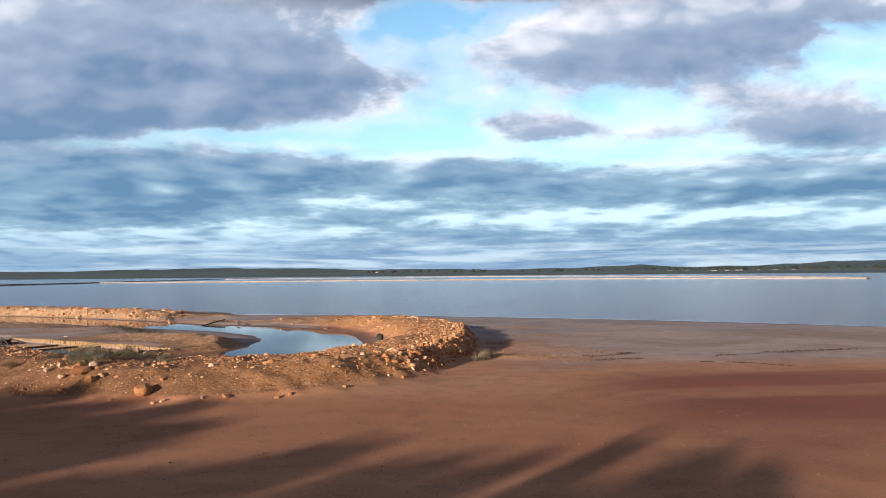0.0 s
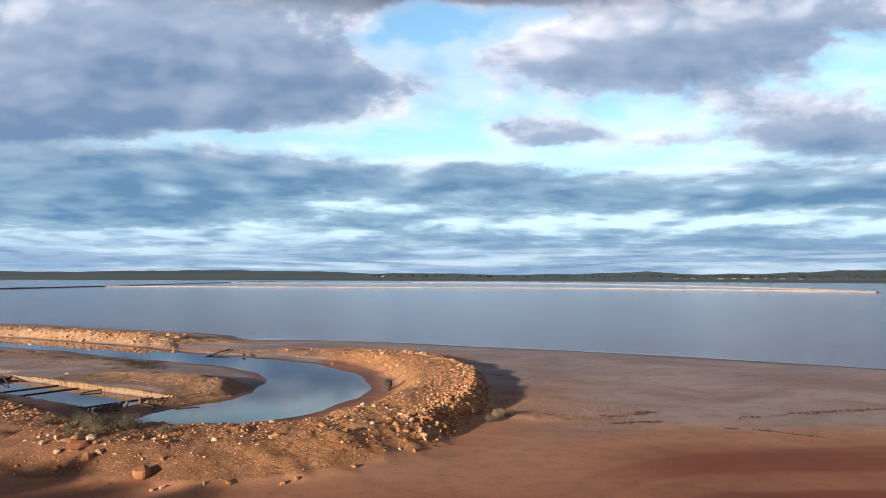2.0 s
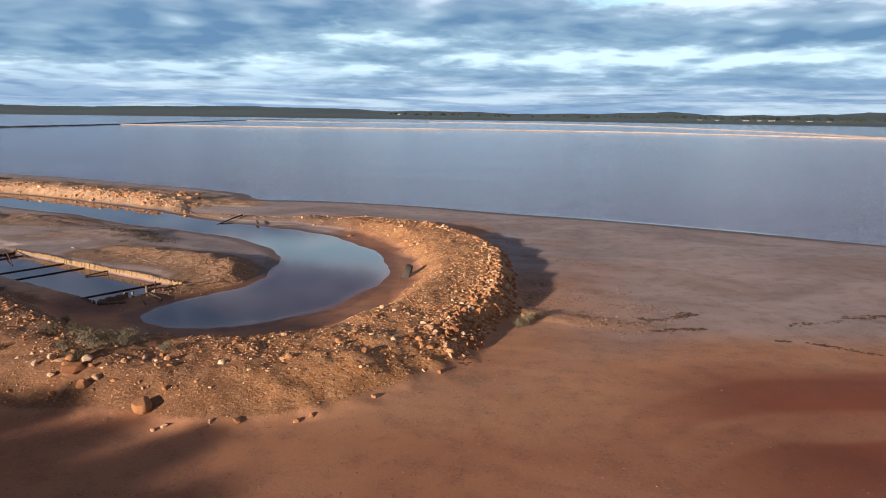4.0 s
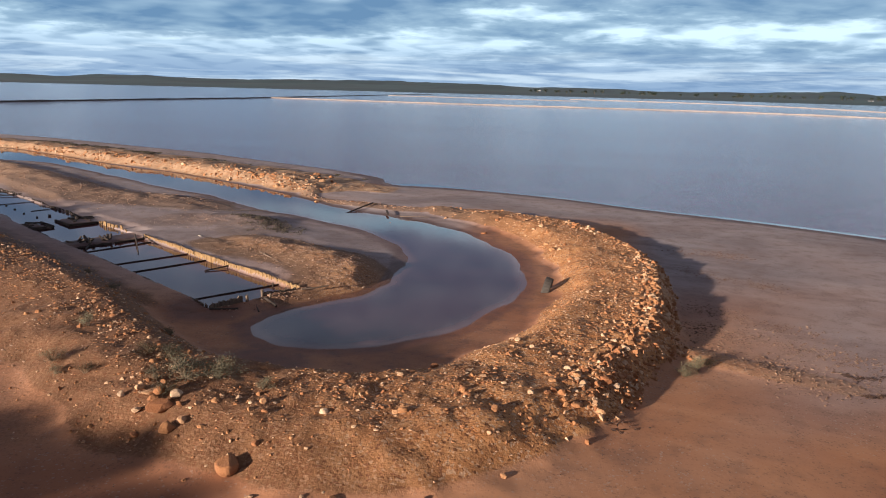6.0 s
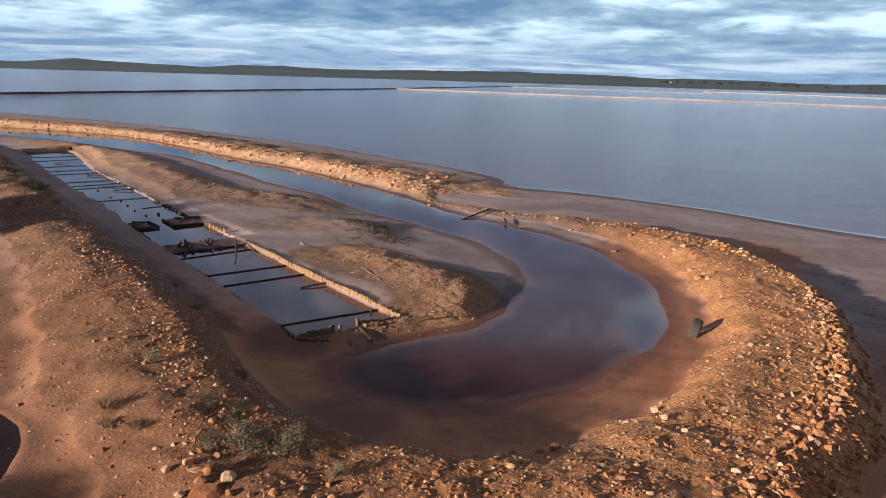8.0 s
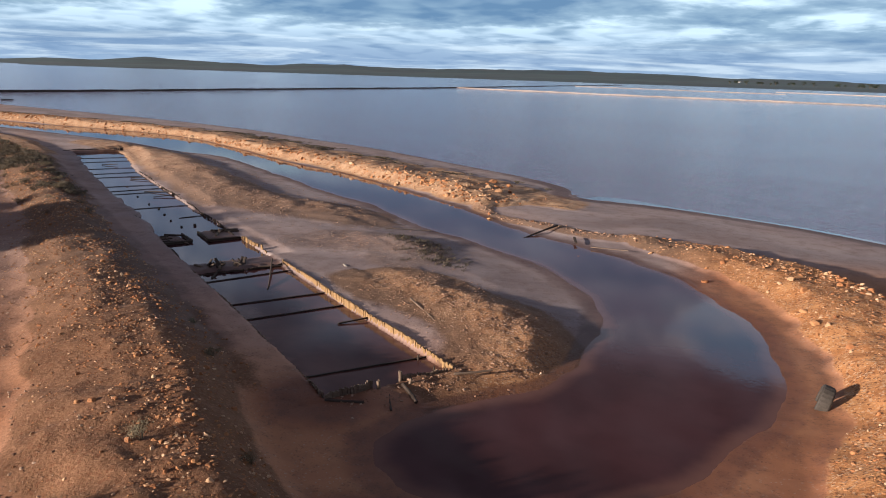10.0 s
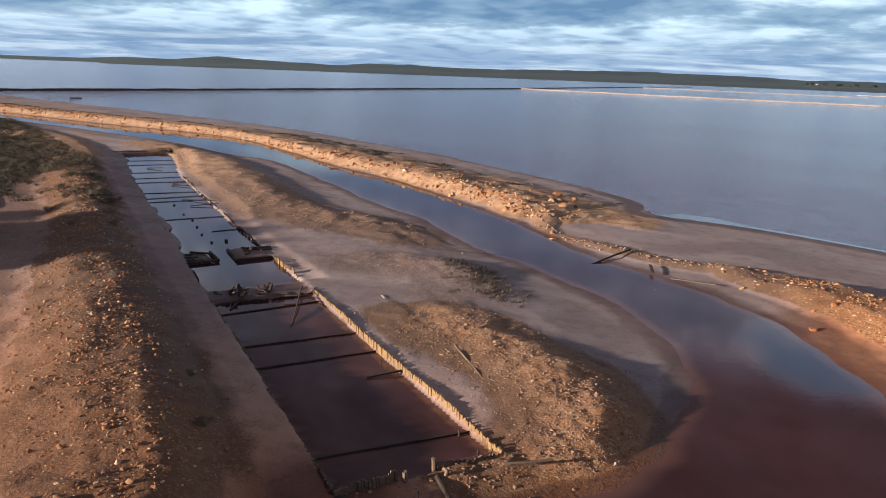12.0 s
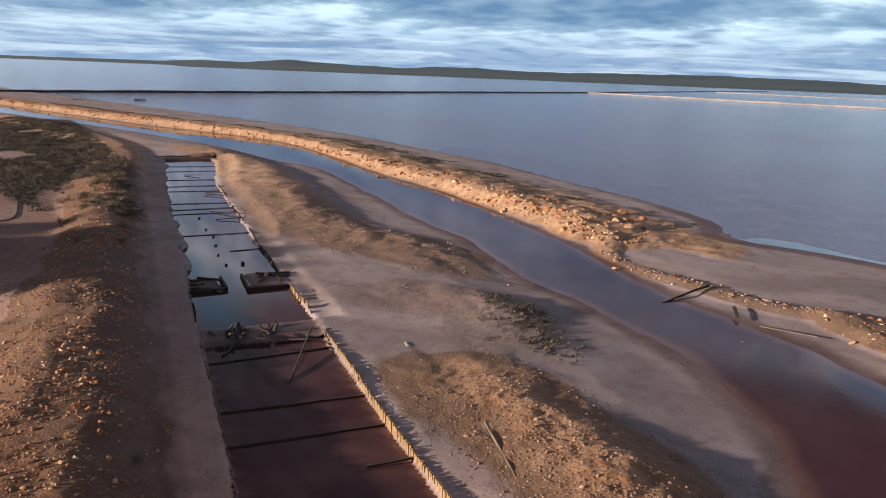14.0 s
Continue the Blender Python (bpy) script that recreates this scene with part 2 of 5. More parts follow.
    gravel = t.m("ADD", gravel, t.m("ADD", t.m("MULTIPLY", small, 0.6), t.m("MULTIPLY", grit, 0.25)))
    soft = t.m("MULTIPLY", t.m("ADD", t.m("MULTIPLY", small, 0.6), t.m("MULTIPLY", grit, 0.3)), 0.22)
    patchy = t.m("MULTIPLY", clay, t.ramp(t.noise(pos, 0.8, 4, 0.6), 0.32, 0.62, 0.65, 1.0))
    h = t.m("ADD", t.m("MULTIPLY", gravel, patchy), t.m("MULTIPLY", soft, t.m("SUBTRACT", 1.0, clay)))
    finish(t, col, rough, bump(t, h, 0.065, 0.85), {"Specular IOR Level": 0.34})
    return mat


def water_material(name, body, ripple, scale, rough, shallow=None, ior=1.33):
    mat, t = material(name)
    pos = t.add("ShaderNodeNewGeometry").outputs["Position"]
    big = t.noise(pos, 0.06 if scale < 2 else 0.25, 4, 0.55)
    col = t.mix(t.ramp(big, 0.35, 0.65), rgb(*body), rgb(*[c * 0.72 for c in body]))
    if shallow:
        depth = t.add("ShaderNodeAttribute", attribute_name="depth").outputs["Fac"]
        col = t.mix(t.ramp(t.m("ADD", depth, t.m("MULTIPLY", t.m("SUBTRACT", t.noise(pos, 0.5, 4, 0.6), 0.5), 0.03)), 0.0, 0.05), rgb(*shallow), col)
    wave = t.noise(t.v("MULTIPLY", pos, (1.0, 0.7, 1.0)), scale, 4, 0.6)
    patch = t.ramp(t.noise(t.v("MULTIPLY", pos, (0.3, 1.0, 1.0)), 0.03, 3, 0.5), 0.35, 0.65, 0.75, 1.0)
    n = t.add("ShaderNodeBump", {"Height": wave, "Distance": ripple, "Strength": patch}).outputs[0]
    finish(t, col, rough, n, {"IOR": ior})
    return mat


def stone_material(name, tones):
    mat, t = material(name)
    pos = t.add("ShaderNodeNewGeometry").outputs["Position"]
    isl = t.add("ShaderNodeNewGeometry").outputs["Random Per Island"]
    rnd = t.add("ShaderNodeObjectInfo").outputs["Random"]
    r = t.m("FRACT", t.m("ADD", isl, rnd))
    c = t.add("ShaderNodeValToRGB", {0: r})
    e = c.color_ramp.elements
    e[0].color, e[1].color = rgb(*tones[0]), rgb(*tones[2])
    m1 = e.new(0.62)
    m1.color = rgb(*tones[1])
    g = t.noise(pos, 14.0, 5, 0.65)
    col = t.mix(t.m("MULTIPLY", t.ramp(g, 0.4, 0.7), 0.5), c.outputs[0], rgb(0.30, 0.14, 0.07))
    pit = t.noise(pos, 38.0, 3, 0.6)
    finish(t, col, 0.92, bump(t, t.m("ADD", g, t.m("MULTIPLY", pit, 0.5)), 0.04, 0.8))
    return mat


def wood_material(name, a, b, along):
    mat, t = material(name)
    pos = t.add("ShaderNodeTexCoord").outputs["Object"]
    rnd = t.add("ShaderNodeObjectInfo").outputs["Random"]
    shift = t.v("ADD", pos, t.add("ShaderNodeCombineXYZ", {0: t.m("MULTIPLY", rnd, 37.0)}).outputs[0])
    grain = t.noise(t.v("MULTIPLY", shift, along), 9.0, 5, 0.65)
    stain = t.noise(shift, 2.2, 4, 0.6)
    col = t.mix(t.ramp(grain, 0.3, 0.7), rgb(*a), rgb(*b))
    col = t.mix(t.m("MULTIPLY", t.ramp(stain, 0.45, 0.7), 0.5), col, rgb(*[x * 0.45 for x in a]))
    col = t.mix(t.m("MULTIPLY", rnd, 0.3), col, rgb(*[x * 0.6 for x in a]))
    finish(t, col, 0.85, bump(t, grain, 0.015, 0.8))
    return mat


def leaf_material(name, a, b):
    mat, t = material(name)
    isl = t.add("ShaderNodeNewGeometry").outputs["Random Per Island"]
    rnd = t.add("ShaderNodeObjectInfo").outputs["Random"]
    col = t.mix(isl, rgb(*a), rgb(*b))
    col = t.mix(t.m("MULTIPLY", rnd, 0.5), col, rgb(*[x * 0.6 + 0.02 for x in a]))
    finish(t, col, 0.8)
    return mat


def hill_material():
    mat, t = material("far_fields_hazed")
    pos = t.add("ShaderNodeNewGeometry").outputs["Position"]
    field = t.add("ShaderNodeTexVoronoi", {"Vector": t.v("MULTIPLY", pos, (1.0, 0.35, 0.2)), "Scale": 0.006, "Randomness": 0.8}).outputs["Color"]
    n = t.noise(t.v("MULTIPLY", pos, (1.0, 0.5, 3.0)), 0.012, 6, 0.6)
    z = t.add("ShaderNodeSeparateXYZ", {0: pos}).outputs[2]
    # the blue of distant haze is mixed into these base colours
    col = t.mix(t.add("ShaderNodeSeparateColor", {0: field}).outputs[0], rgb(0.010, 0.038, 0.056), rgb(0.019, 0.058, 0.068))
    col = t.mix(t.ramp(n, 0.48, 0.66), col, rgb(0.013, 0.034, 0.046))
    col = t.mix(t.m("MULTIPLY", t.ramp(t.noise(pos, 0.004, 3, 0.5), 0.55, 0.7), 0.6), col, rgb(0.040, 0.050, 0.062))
    finish(t, col, 1.0)
    return mat


def bank_material():
    mat, t = material("salt_crusted_bank")
    pos = t.add("ShaderNodeNewGeometry").outputs["Position"]
    n = t.noise(pos, 0.35, 6, 0.65)
    s = t.noise(pos, 2.5, 4, 0.65)
    col = t.mix(t.ramp(n, 0.35, 0.65), rgb(0.42, 0.33, 0.29), rgb(0.66, 0.56, 0.50))
    col = t.mix(t.m("MULTIPLY", t.ramp(s, 0.5, 0.7), 0.6), col, rgb(0.16, 0.12, 0.10))
    finish(t, col, 0.95, bump(t, s, 0.3, 0.8))
    return mat


def plain_material(name, col, rough=0.8, vary=0.25, scale=3.0):
    mat, t = material(name)
    pos = t.add("ShaderNodeNewGeometry").outputs["Position"]
    n = t.noise(pos, scale, 5, 0.6)
    finish(t, t.mix(t.ramp(n, 0.35, 0.65), rgb(*col), rgb(*[c * (1 - vary) for c in col])), rough)
    return mat


M_GROUND = ground_material()
M_LAKE = water_material("lake_brine", (0.125, 0.066, 0.118), 0.17, 2.4, 0.08, None, 1.29)
M_CALM = water_material("calm_margin_brine", (0.095, 0.085, 0.13), 0.02, 1.6, 0.08)
M_CANAL = water_material("canal_brine", (0.072, 0.030, 0.033), 0.002, 3.0, 0.03, (0.150, 0.074, 0.060), 1.25)
M_PUDDLE = water_material("puddle_brine", (0.035, 0.016, 0.012), 0.002, 3.0, 0.05)
M_STONE = stone_material("limestone_rubble", ((0.27, 0.105, 0.040), (0.40, 0.195, 0.082), (0.62, 0.45, 0.30)))
M_GRAVEL = stone_material("brown_gravel", ((0.150, 0.086, 0.054), (0.300, 0.180, 0.120), (0.47, 0.35, 0.27)))
M_DARKGRAVEL = stone_material("dull_gravel", ((0.085, 0.046, 0.030), (0.150, 0.088, 0.058), (0.30, 0.21, 0.15)))
M_PALING = wood_material("weathered_paling", (0.235, 0.142, 0.062), (0.350, 0.225, 0.108), (1.0, 1.0, 0.08))
M_DARKWOOD = wood_material("tarred_timber", (0.030, 0.021, 0.017), (0.070, 0.048, 0.037), (0.08, 1.0, 1.0))
M_GREYWOOD = wood_material("silvered_driftwood", (0.13, 0.092, 0.068), (0.24, 0.175, 0.128), (0.08, 1.0, 1.0))
M_SALTBUSH = leaf_material("saltbush_leaf", (0.075, 0.072, 0.040), (0.20, 0.165, 0.10))
M_SCRUB = leaf_material("samphire_leaf", (0.072, 0.058, 0.036), (0.160, 0.126, 0.078))
M_WEED = plain_material("dry_weed", (0.085, 0.045, 0.030), 0.9)
M_TWIG = plain_material("dry_twig", (0.16, 0.11, 0.07), 0.9)
M_TREELEAF = leaf_material("eucalypt_leaf", (0.020, 0.040, 0.028), (0.040, 0.062, 0.038))
M_BARK = plain_material("eucalypt_bark", (0.12, 0.10, 0.085), 0.9)
M_HILL = hill_material()
M_BANK = bank_material()
# levee earth with the shade of its east face in the base colour
M_LEVEE_SHADED = plain_material("shaded_levee_earth", (0.075, 0.055, 0.045), 0.9, 0.5, 0.8)
M_SHED = plain_material("white_sheet_iron", (0.36, 0.37, 0.38), 0.6, 0.15)
M_ROOF = plain_material("grey_sheet_roof", (0.3, 0.3, 0.31), 0.6, 0.2)
M_RUBBER = plain_material("weathered_rubber", (0.050, 0.042, 0.037), 0.8, 0.3, 12.0)
M_BONE = plain_material("bleached_white", (0.42, 0.38, 0.33), 0.8, 0.2, 20.0)

# ================= the lie of the land =================
rng = np.random.default_rng(7)
LATTICE = np.random.default_rng(11).random((256, 256))


def value_noise(x, y):
    xi, yi = np.floor(x).astype(int), np.floor(y).astype(int)
    fx, fy = x - xi, y - yi
    fx, fy = fx * fx * (3 - 2 * fx), fy * fy * (3 - 2 * fy)
    a, b = LATTICE[xi & 255, yi & 255], LATTICE[(xi + 1) & 255, yi & 255]
    c, d = LATTICE[xi & 255, (yi + 1) & 255], LATTICE[(xi + 1) & 255, (yi + 1) & 255]
    return (a + (b - a) * fx) * (1 - fy) + (c + (d - c) * fx) * fy - 0.5


def fbm(x, y, scale, octaves=3):
    out, amp = 0.0, 1.0
    for k in range(octaves):
        out = out + amp * value_noise(x * scale + 17.3 * k, y * scale - 9.1 * k)
        scale, amp = scale * 2.03, amp * 0.5
    return out


def smooth(e0, e1, x):
    t = np.clip((x - e0) / (e1 - e0), 0, 1)
    return t * t * (3 - 2 * t)


def curve(points, step=1.5):
    """A smooth line through the corners, as many short pieces."""
    p = np.array(points, float)
    p = np.vstack([2 * p[0] - p[1], p, 2 * p[-1] - p[-2]])
    out = []
    for i in range(1, len(p) - 2):
        n = max(2, int(np.linalg.norm(p[i + 1] - p[i]) / step))
        for t in np.linspace(0, 1, n, endpoint=False):
            out.append(0.5 * (2 * p[i] + (p[i + 1] - p[i - 1]) * t + (2 * p[i - 1] - 5 * p[i] + 4 * p[i + 1] - p[i + 2]) * t * t
                              + (3 * p[i] - p[i - 1] - 3 * p[i + 1] + p[i + 2]) * t ** 3))
    out.append(p[-2])
    return np.array(out)


def to_line(x, y, line, reach=1e9):
    """Distance to a line, the side (positive to the left of its run) and the third column's value at the nearest place."""
    best = np.full(x.shape, 1e18)
    side = np.zeros(x.shape)
    val = np.zeros((max(line.shape[1] - 2, 1),) + x.shape)
    for a, b in zip(line[:-1], line[1:]):
        e = b[:2] - a[:2]
        t = np.clip(((x - a[0]) * e[0] + (y - a[1]) * e[1]) / (e @ e), 0, 1)
        qx, qy = x - a[0] - t * e[0], y - a[1] - t * e[1]
        d = qx * qx + qy * qy
        m = d < best
        best = np.where(m, d, best)
        side = np.where(m, e[0] * qy - e[1] * qx, side)
        for c in range(2, line.shape[1]):
            val[c - 2] = np.where(m, a[c] + t * (b[c] - a[c]), val[c - 2])
    return np.sqrt(best), np.sign(side), val


def inside(x, y, poly):
    odd = np.zeros(x.shape, bool)
    for a, b in zip(poly, np.roll(poly, -1, axis=0)):
        if a[1] != b[1]:
            odd ^= ((a[1] > y) != (b[1] > y)) & (x < (b[0] - a[0]) * (y - a[1]) / (b[1] - a[1]) + a[0])
    return odd


# the lake's edge, from the far spit round to the open beach
SHORE = curve([(-420, 182), (-260, 160), (-192, 152.4), (-159, 149), (-125, 144), (-104, 138.7), (-86, 132), (-71, 127), (-58, 120.4), (-47.7, 115.2),
               (-39.4, 111), (-32.2, 106), (-29.8, 102.4), (-28.0, 98.4), (-23, 98.9), (-18.5, 98.6), (-12, 97), (-6, 95), (-0.5, 92),
               (5, 89.4), (12.4, 86.5), (23.5, 80.7), (32.8, 75), (39.5, 70.7), (60, 58), (100, 38), (260, -20), (900, -200)], 3.0)
# the bent channel: its outer and inner water's edge
OUTER = [(-260, 124), (-205, 121.5), (-168, 119.8), (-146, 119), (-129, 120.2), (-114, 120.5), (-101, 118.2), (-84, 110.5), (-67, 102.5),
         (-56, 98.5), (-45.6, 92.3), (-37, 87.4), (-27.5, 80.2), (-22, 77.4), (-17.2, 75), (-13.4, 72), (-10, 67.8), (-7.8, 63.7), (-6.6, 58.9),
         (-6.5, 54.5), (-7.3, 51), (-8.5, 47.5), (-10, 45.2), (-11.5, 43.6), (-13.4, 42.5), (-15.2, 42.0), (-16.8, 42.2)]
INNER = [(-18.0, 43.0), (-18.7, 44.4), (-18.4, 46.4), (-17.2, 48.6), (-15.4, 51.3), (-14.6, 54), (-14.6, 57.5), (-15.1, 60.7), (-17.4, 65.4), (-22.7, 70.9),
         (-29.5, 74.6), (-35, 77.3), (-42, 82.4), (-48.5, 85.5), (-55, 89), (-69.7, 97.5), (-81, 103), (-88.6, 103.5), (-104.5, 107.6),
         (-121, 109.5), (-144, 111), (-165, 111.5), (-205, 111), (-260, 112)]
CHANNEL = np.vstack([curve(OUTER), curve(INNER)])
# crest lines: x, y, height
# the bow also bears its half-widths, outside and on the side of the canal, and how flat its outer top is
BOW = curve([(-16.5, 80.6, 0.35, 2.6, 2.6, 0.2), (-10.5, 78, 0.75, 3.2, 3.6, 0.35), (-6, 73.5, 1.0, 3.4, 4.2, 0.45), (-2.6, 67.5, 1.05, 3.3, 4.4, 0.5), (-0.6, 61, 1.05, 3.2, 4.6, 0.5),
             (-0.4, 54, 1.05, 3.2, 4.8, 0.5), (-1.0, 48, 1.1, 3.3, 4.8, 0.5), (-2.6, 42.5, 1.15, 3.9, 4.8, 0.40), (-5.2, 38.2, 1.2, 4.9, 4.6, 0.34), (-8.8, 35.2, 1.2, 5.7, 4.6, 0.30),
             (-12.7, 34.6, 1.2, 5.6, 4.0, 0.25), (-17.3, 36.4, 1.2, 6.2, 3.2, 0.22), (-23.2, 40.0, 1.3, 6.0, 2.9, 0.25), (-28.5, 44.0, 1.25, 5.8, 3.4, 0.15), (-37.0, 49.3, 1.15, 5.4, 3.4, 0.15),
             (-45.6, 54.6, 1.1, 4.8, 3.4, 0.15), (-55.0, 60.4, 1.05, 4.0, 3.3, 0.1), (-63.6, 65.5, 1.0, 3.6, 3.3, 0.1), (-80, 74.8, 0.9, 4.0, 3.4, 0.1), (-97, 87, 0.8, 5, 3, 0.1), (-125, 98, 0.6, 6, 4, 0.1), (-170, 105, 0.5, 6, 4, 0.1)])
SPIT = curve([(-33.6, 91.4, 0.35), (-36.2, 91.9, 0.8), (-39.6, 94.4, 1.05), (-48.5, 98.4, 1.1), (-60, 104.3, 1.1), (-73.2, 109.2, 1.1), (-88, 115, 1.1), (-106, 121, 1.1), (-124, 123.2, 1.2),
              (-146, 123.6, 1.2), (-168, 124, 1.2), (-194, 125, 1.1), (-270, 129, 1.0)])
KNOLL = curve([(-27.6, 60.9, 0.22), (-24.6, 59.9, 0.40), (-21.5, 58.4, 0.54), (-19.1, 56.8, 0.60), (-17.4, 55.1, 0.60), (-16.3, 52.8, 0.48), (-16.3, 50.8, 0.28)], 0.8)
MOUND = curve([(-37.2, 68.3, 0.12), (-34.6, 69.0, 0.30), (-32.6, 69.6, 0.38), (-30.6, 68.6, 0.30), (-29.4, 67.0, 0.15)], 0.8)
RIDGE = curve([(-104, 103, 0.4), (-90, 98.2, 0.55), (-78, 92.2, 0.65), (-66, 85.0, 0.68), (-58.8, 80.6, 0.62), (-53.6, 77.9, 0.55), (-48.6, 76.9, 0.42), (-44, 77.4, 0.32), (-40, 77.0, 0.15)])
STRING = curve([(-34.5, 89.5, 0.4), (-32.0, 84.9, 0.26), (-27.4, 82.9, 0.2), (-24.3, 82.1, 0.2), (-21.1, 81.0, 0.22), (-16.5, 80.6, 0.3)])
APRON = curve([(2.2, 46.0, 0.16), (5.0, 44.6, 0.09), (8.2, 43.6, 0.03)], 0.8)
# the timbered dock, in its own axes: u along it, v across towards the bank
DOCK = np.array([-18.9, 50.9])
DU, DV = np.array([-0.861, 0.509]), np.array([-0.509, -0.861])
DOCK_LONG, DOCK_WIDE = 90.0, 5.82


def dock_axes(x, y):
    return (x - DOCK[0]) * DU[0] + (y - DOCK[1]) * DU[1], (x - DOCK[0]) * DV[0] + (y - DOCK[1]) * DV[1]


def dock_place(u, v, z=0.0):
    p = DOCK + u * DU + v * DV
    return Vector((p[0], p[1], z))


def dock_width(u):
    """Left and right water's edge across the dock at u."""
    lumps = np.clip(value_noise(u * 0.55, u * 0.0 + 3.3), 0, 1) + 0.6 * np.clip(value_noise(u * 1.7, u * 0.0 + 8.3), 0, 1)
    return 0.02 + 0.5 * lumps * smooth(33, 40, u) - 1.8 * smooth(64, 86, u), DOCK_WIDE - 0.012 * np.clip(u, 0, 90) - 1.1 * lumps * smooth(30, 34, u) - 0.4 * smooth(64, 86, u)


PANS = [(-26.2, 32.6, 3.3, 1.7, 2.5), (-61.5, 56.5, 4.5, 1.9, 2.55)]


def land(x, y):
    """Height, clay, damp (with painted shade on the dock-side slope) and red share of the ground at places x, y."""
    x, y = np.asarray(x, float), np.asarray(y, float)
    ds, side, _ = to_line(x, y, SHORE)
    d = ds * -side                                    # positive inland
    lump = fbm(x, y, 0.16, 3)
    z = np.where(d > 0, 0.02 + 0.24 * (1 - np.exp(-np.maximum(d, 0) / 9.0)), np.maximum(0.02 + 0.05 * d, -1.6))
    z = z + np.where(d > 2, 0.05, 0.0) * lump
    z = z + np.where(y < 22, 0.012 * np.clip(22 - y, 0, 60), 0.0)
    clay = np.zeros_like(z)
    rough = fbm(x, y, 0.75, 4)
    gully = fbm(x, y, 0.33, 3)
    clod = 0.5 - np.abs(value_noise(x * 1.7, y * 1.7)) - 0.8 * np.abs(value_noise(x * 3.1 + 40, y * 3.1)) + 0.5 * value_noise(x * 4.3, y * 4.3 + 9)

    def heap(line, inner, outer, flat, share, knobby, ramped=0.0):
        nonlocal z, clay
        dist, s, val = to_line(x, y, line)
        h = val[0]
        if len(val) > 2:
            inner, outer, flat = val[1], val[2], np.where(s > 0, val[3], 0.06 + 0.36 * smooth(-21, -14, x))
        elif isinstance(flat, tuple):
            flat = np.where(s > 0, flat[0], flat[1])
        wide = np.where(s > 0, inner, outer) * (1 + 0.24 * gully)
        k = 1 - smooth(flat, 1.0, dist / wide)
        if ramped:
            even = np.clip(1 - dist / wide, 0, 1)
            k = np.where((s > 0) == (ramped < 0), even * (0.75 + 0.25 * even), k)
        add = h * k * (1 + 0.16 * gully) + knobby * k * (rough + 0.5 * clod)
        z = z + np.maximum(add, 0) * (1 - 0.15 * k)
        clay = np.maximum(clay, share * smooth(0.02, 0.35, k))

    heap(BOW, 0, 0, 0.46, 1.0, 0.17)
    heap(SPIT, 4.4, 11.5, (0.10, 0.0), 0.95, 0.34, 1)
    heap(KNOLL, 4.2, 5.0, 0.04, 0.85, 0.20, 1)
    heap(MOUND, 4.2, 5.4, 0.02, 0.45, 0.12, 1)
    heap(RIDGE, 4.6, 6.6, 0.05, 0.6, 0.20, 1)
    heap(STRING, 1.5, 1.5, 0.05, 0.6, 0.10)
    heap(APRON, 1.3, 1.3, 0.05, 0.5, 0.06)
    # scour beside the boulders at the foot of the bow
    hollow = np.exp(-(((x + 16.9) / 1.5) ** 2 + ((y - 31.7) / 1.0) ** 2))
    z = z - 0.45 * hollow
    wreck = np.exp(-(((dock_axes(x, y)[0] + 0.3) / 1.6) ** 2 + ((dock_axes(x, y)[1] - 1.2) / 2.6) ** 2))
    z = z + wreck * (0.12 * clod + 0.02)
    clay = np.maximum(clay, 0.75 * smooth(0.25, 0.8, wreck))
    # channel
    line = np.vstack([CHANNEL, CHANNEL[:1]])
    dc, _, _ = to_line(x, y, line)
    sd = np.where(inside(x, y, CHANNEL), -dc, dc) + 0.55 * fbm(x, y, 0.28, 4) * smooth(-110, -60, x)
    wet, dc = sd < 0, np.abs(sd)
    bank = np.maximum(-0.055 * dc, -0.34)
    low, high_part = np.minimum(z, 0.24), np.maximum(z - 0.24, 0)
    z = np.where(wet, bank, np.minimum(low, 0.022 * dc + 0.24 * smooth(1.0, 9.0, dc)) + high_part * smooth(0.5, 2.4, dc))
    # dock
    u, v = dock_axes(x, y)
    lo, hi = dock_width(u)
    in_dock = (u > 0.1) & (u < DOCK_LONG) & (v > lo) & (v < hi)
    off = np.maximum(np.maximum(lo - v, v - hi), np.maximum(-u, u - DOCK_LONG))
    ledge = (off > 0) & (off < 1.95) & (u > -1.2) & (v > 2) & (u < 85)
    shelf = (0.40 - 0.0025 * np.clip(u, 0, 80)) * smooth(-1.6, 3.5, u) + 0.06 + 0.07 * lump + 0.04 * rough
    z = np.where(ledge, np.where(u < 0, np.minimum(np.maximum(z, 0.05), shelf + 0.3), shelf + np.maximum(z - shelf, 0) * smooth(1.0, 1.95, off)), z)
    foot = (off >= 1.9) & (off < 3.4) & (u > 1) & (v > 2) & (u < 85)
    z = np.where(foot, np.maximum(z, shelf), z)
    ledge_k = smooth(-1.2, 0.6, u) * smooth(86, 80, u) * smooth(5.0, 5.4, v) * smooth(8.5, 7.0, v + 0.9 * gully + 0.5 * rough)
    clay = np.maximum(clay * (1 - 0.85 * ledge_k), 0.7 * smooth(7.0, 8.2, v + 0.9 * gully + 0.5 * rough) * smooth(11, 9, v) * smooth(0, 3, u) * smooth(86, 80, u))
    isle = (off > 0) & (v < 1) & (v > -5) & (u > -0.5) & (u < 91)
    fill = 0.20 + 0.04 * lump
    z = np.where(isle & (v > -2.5), np.maximum(z, fill * smooth(0, 4.0, dc)), z)
    shore = (off > 0) & (off < 5) & (v < 1) & (u > 22) & (u < 91)
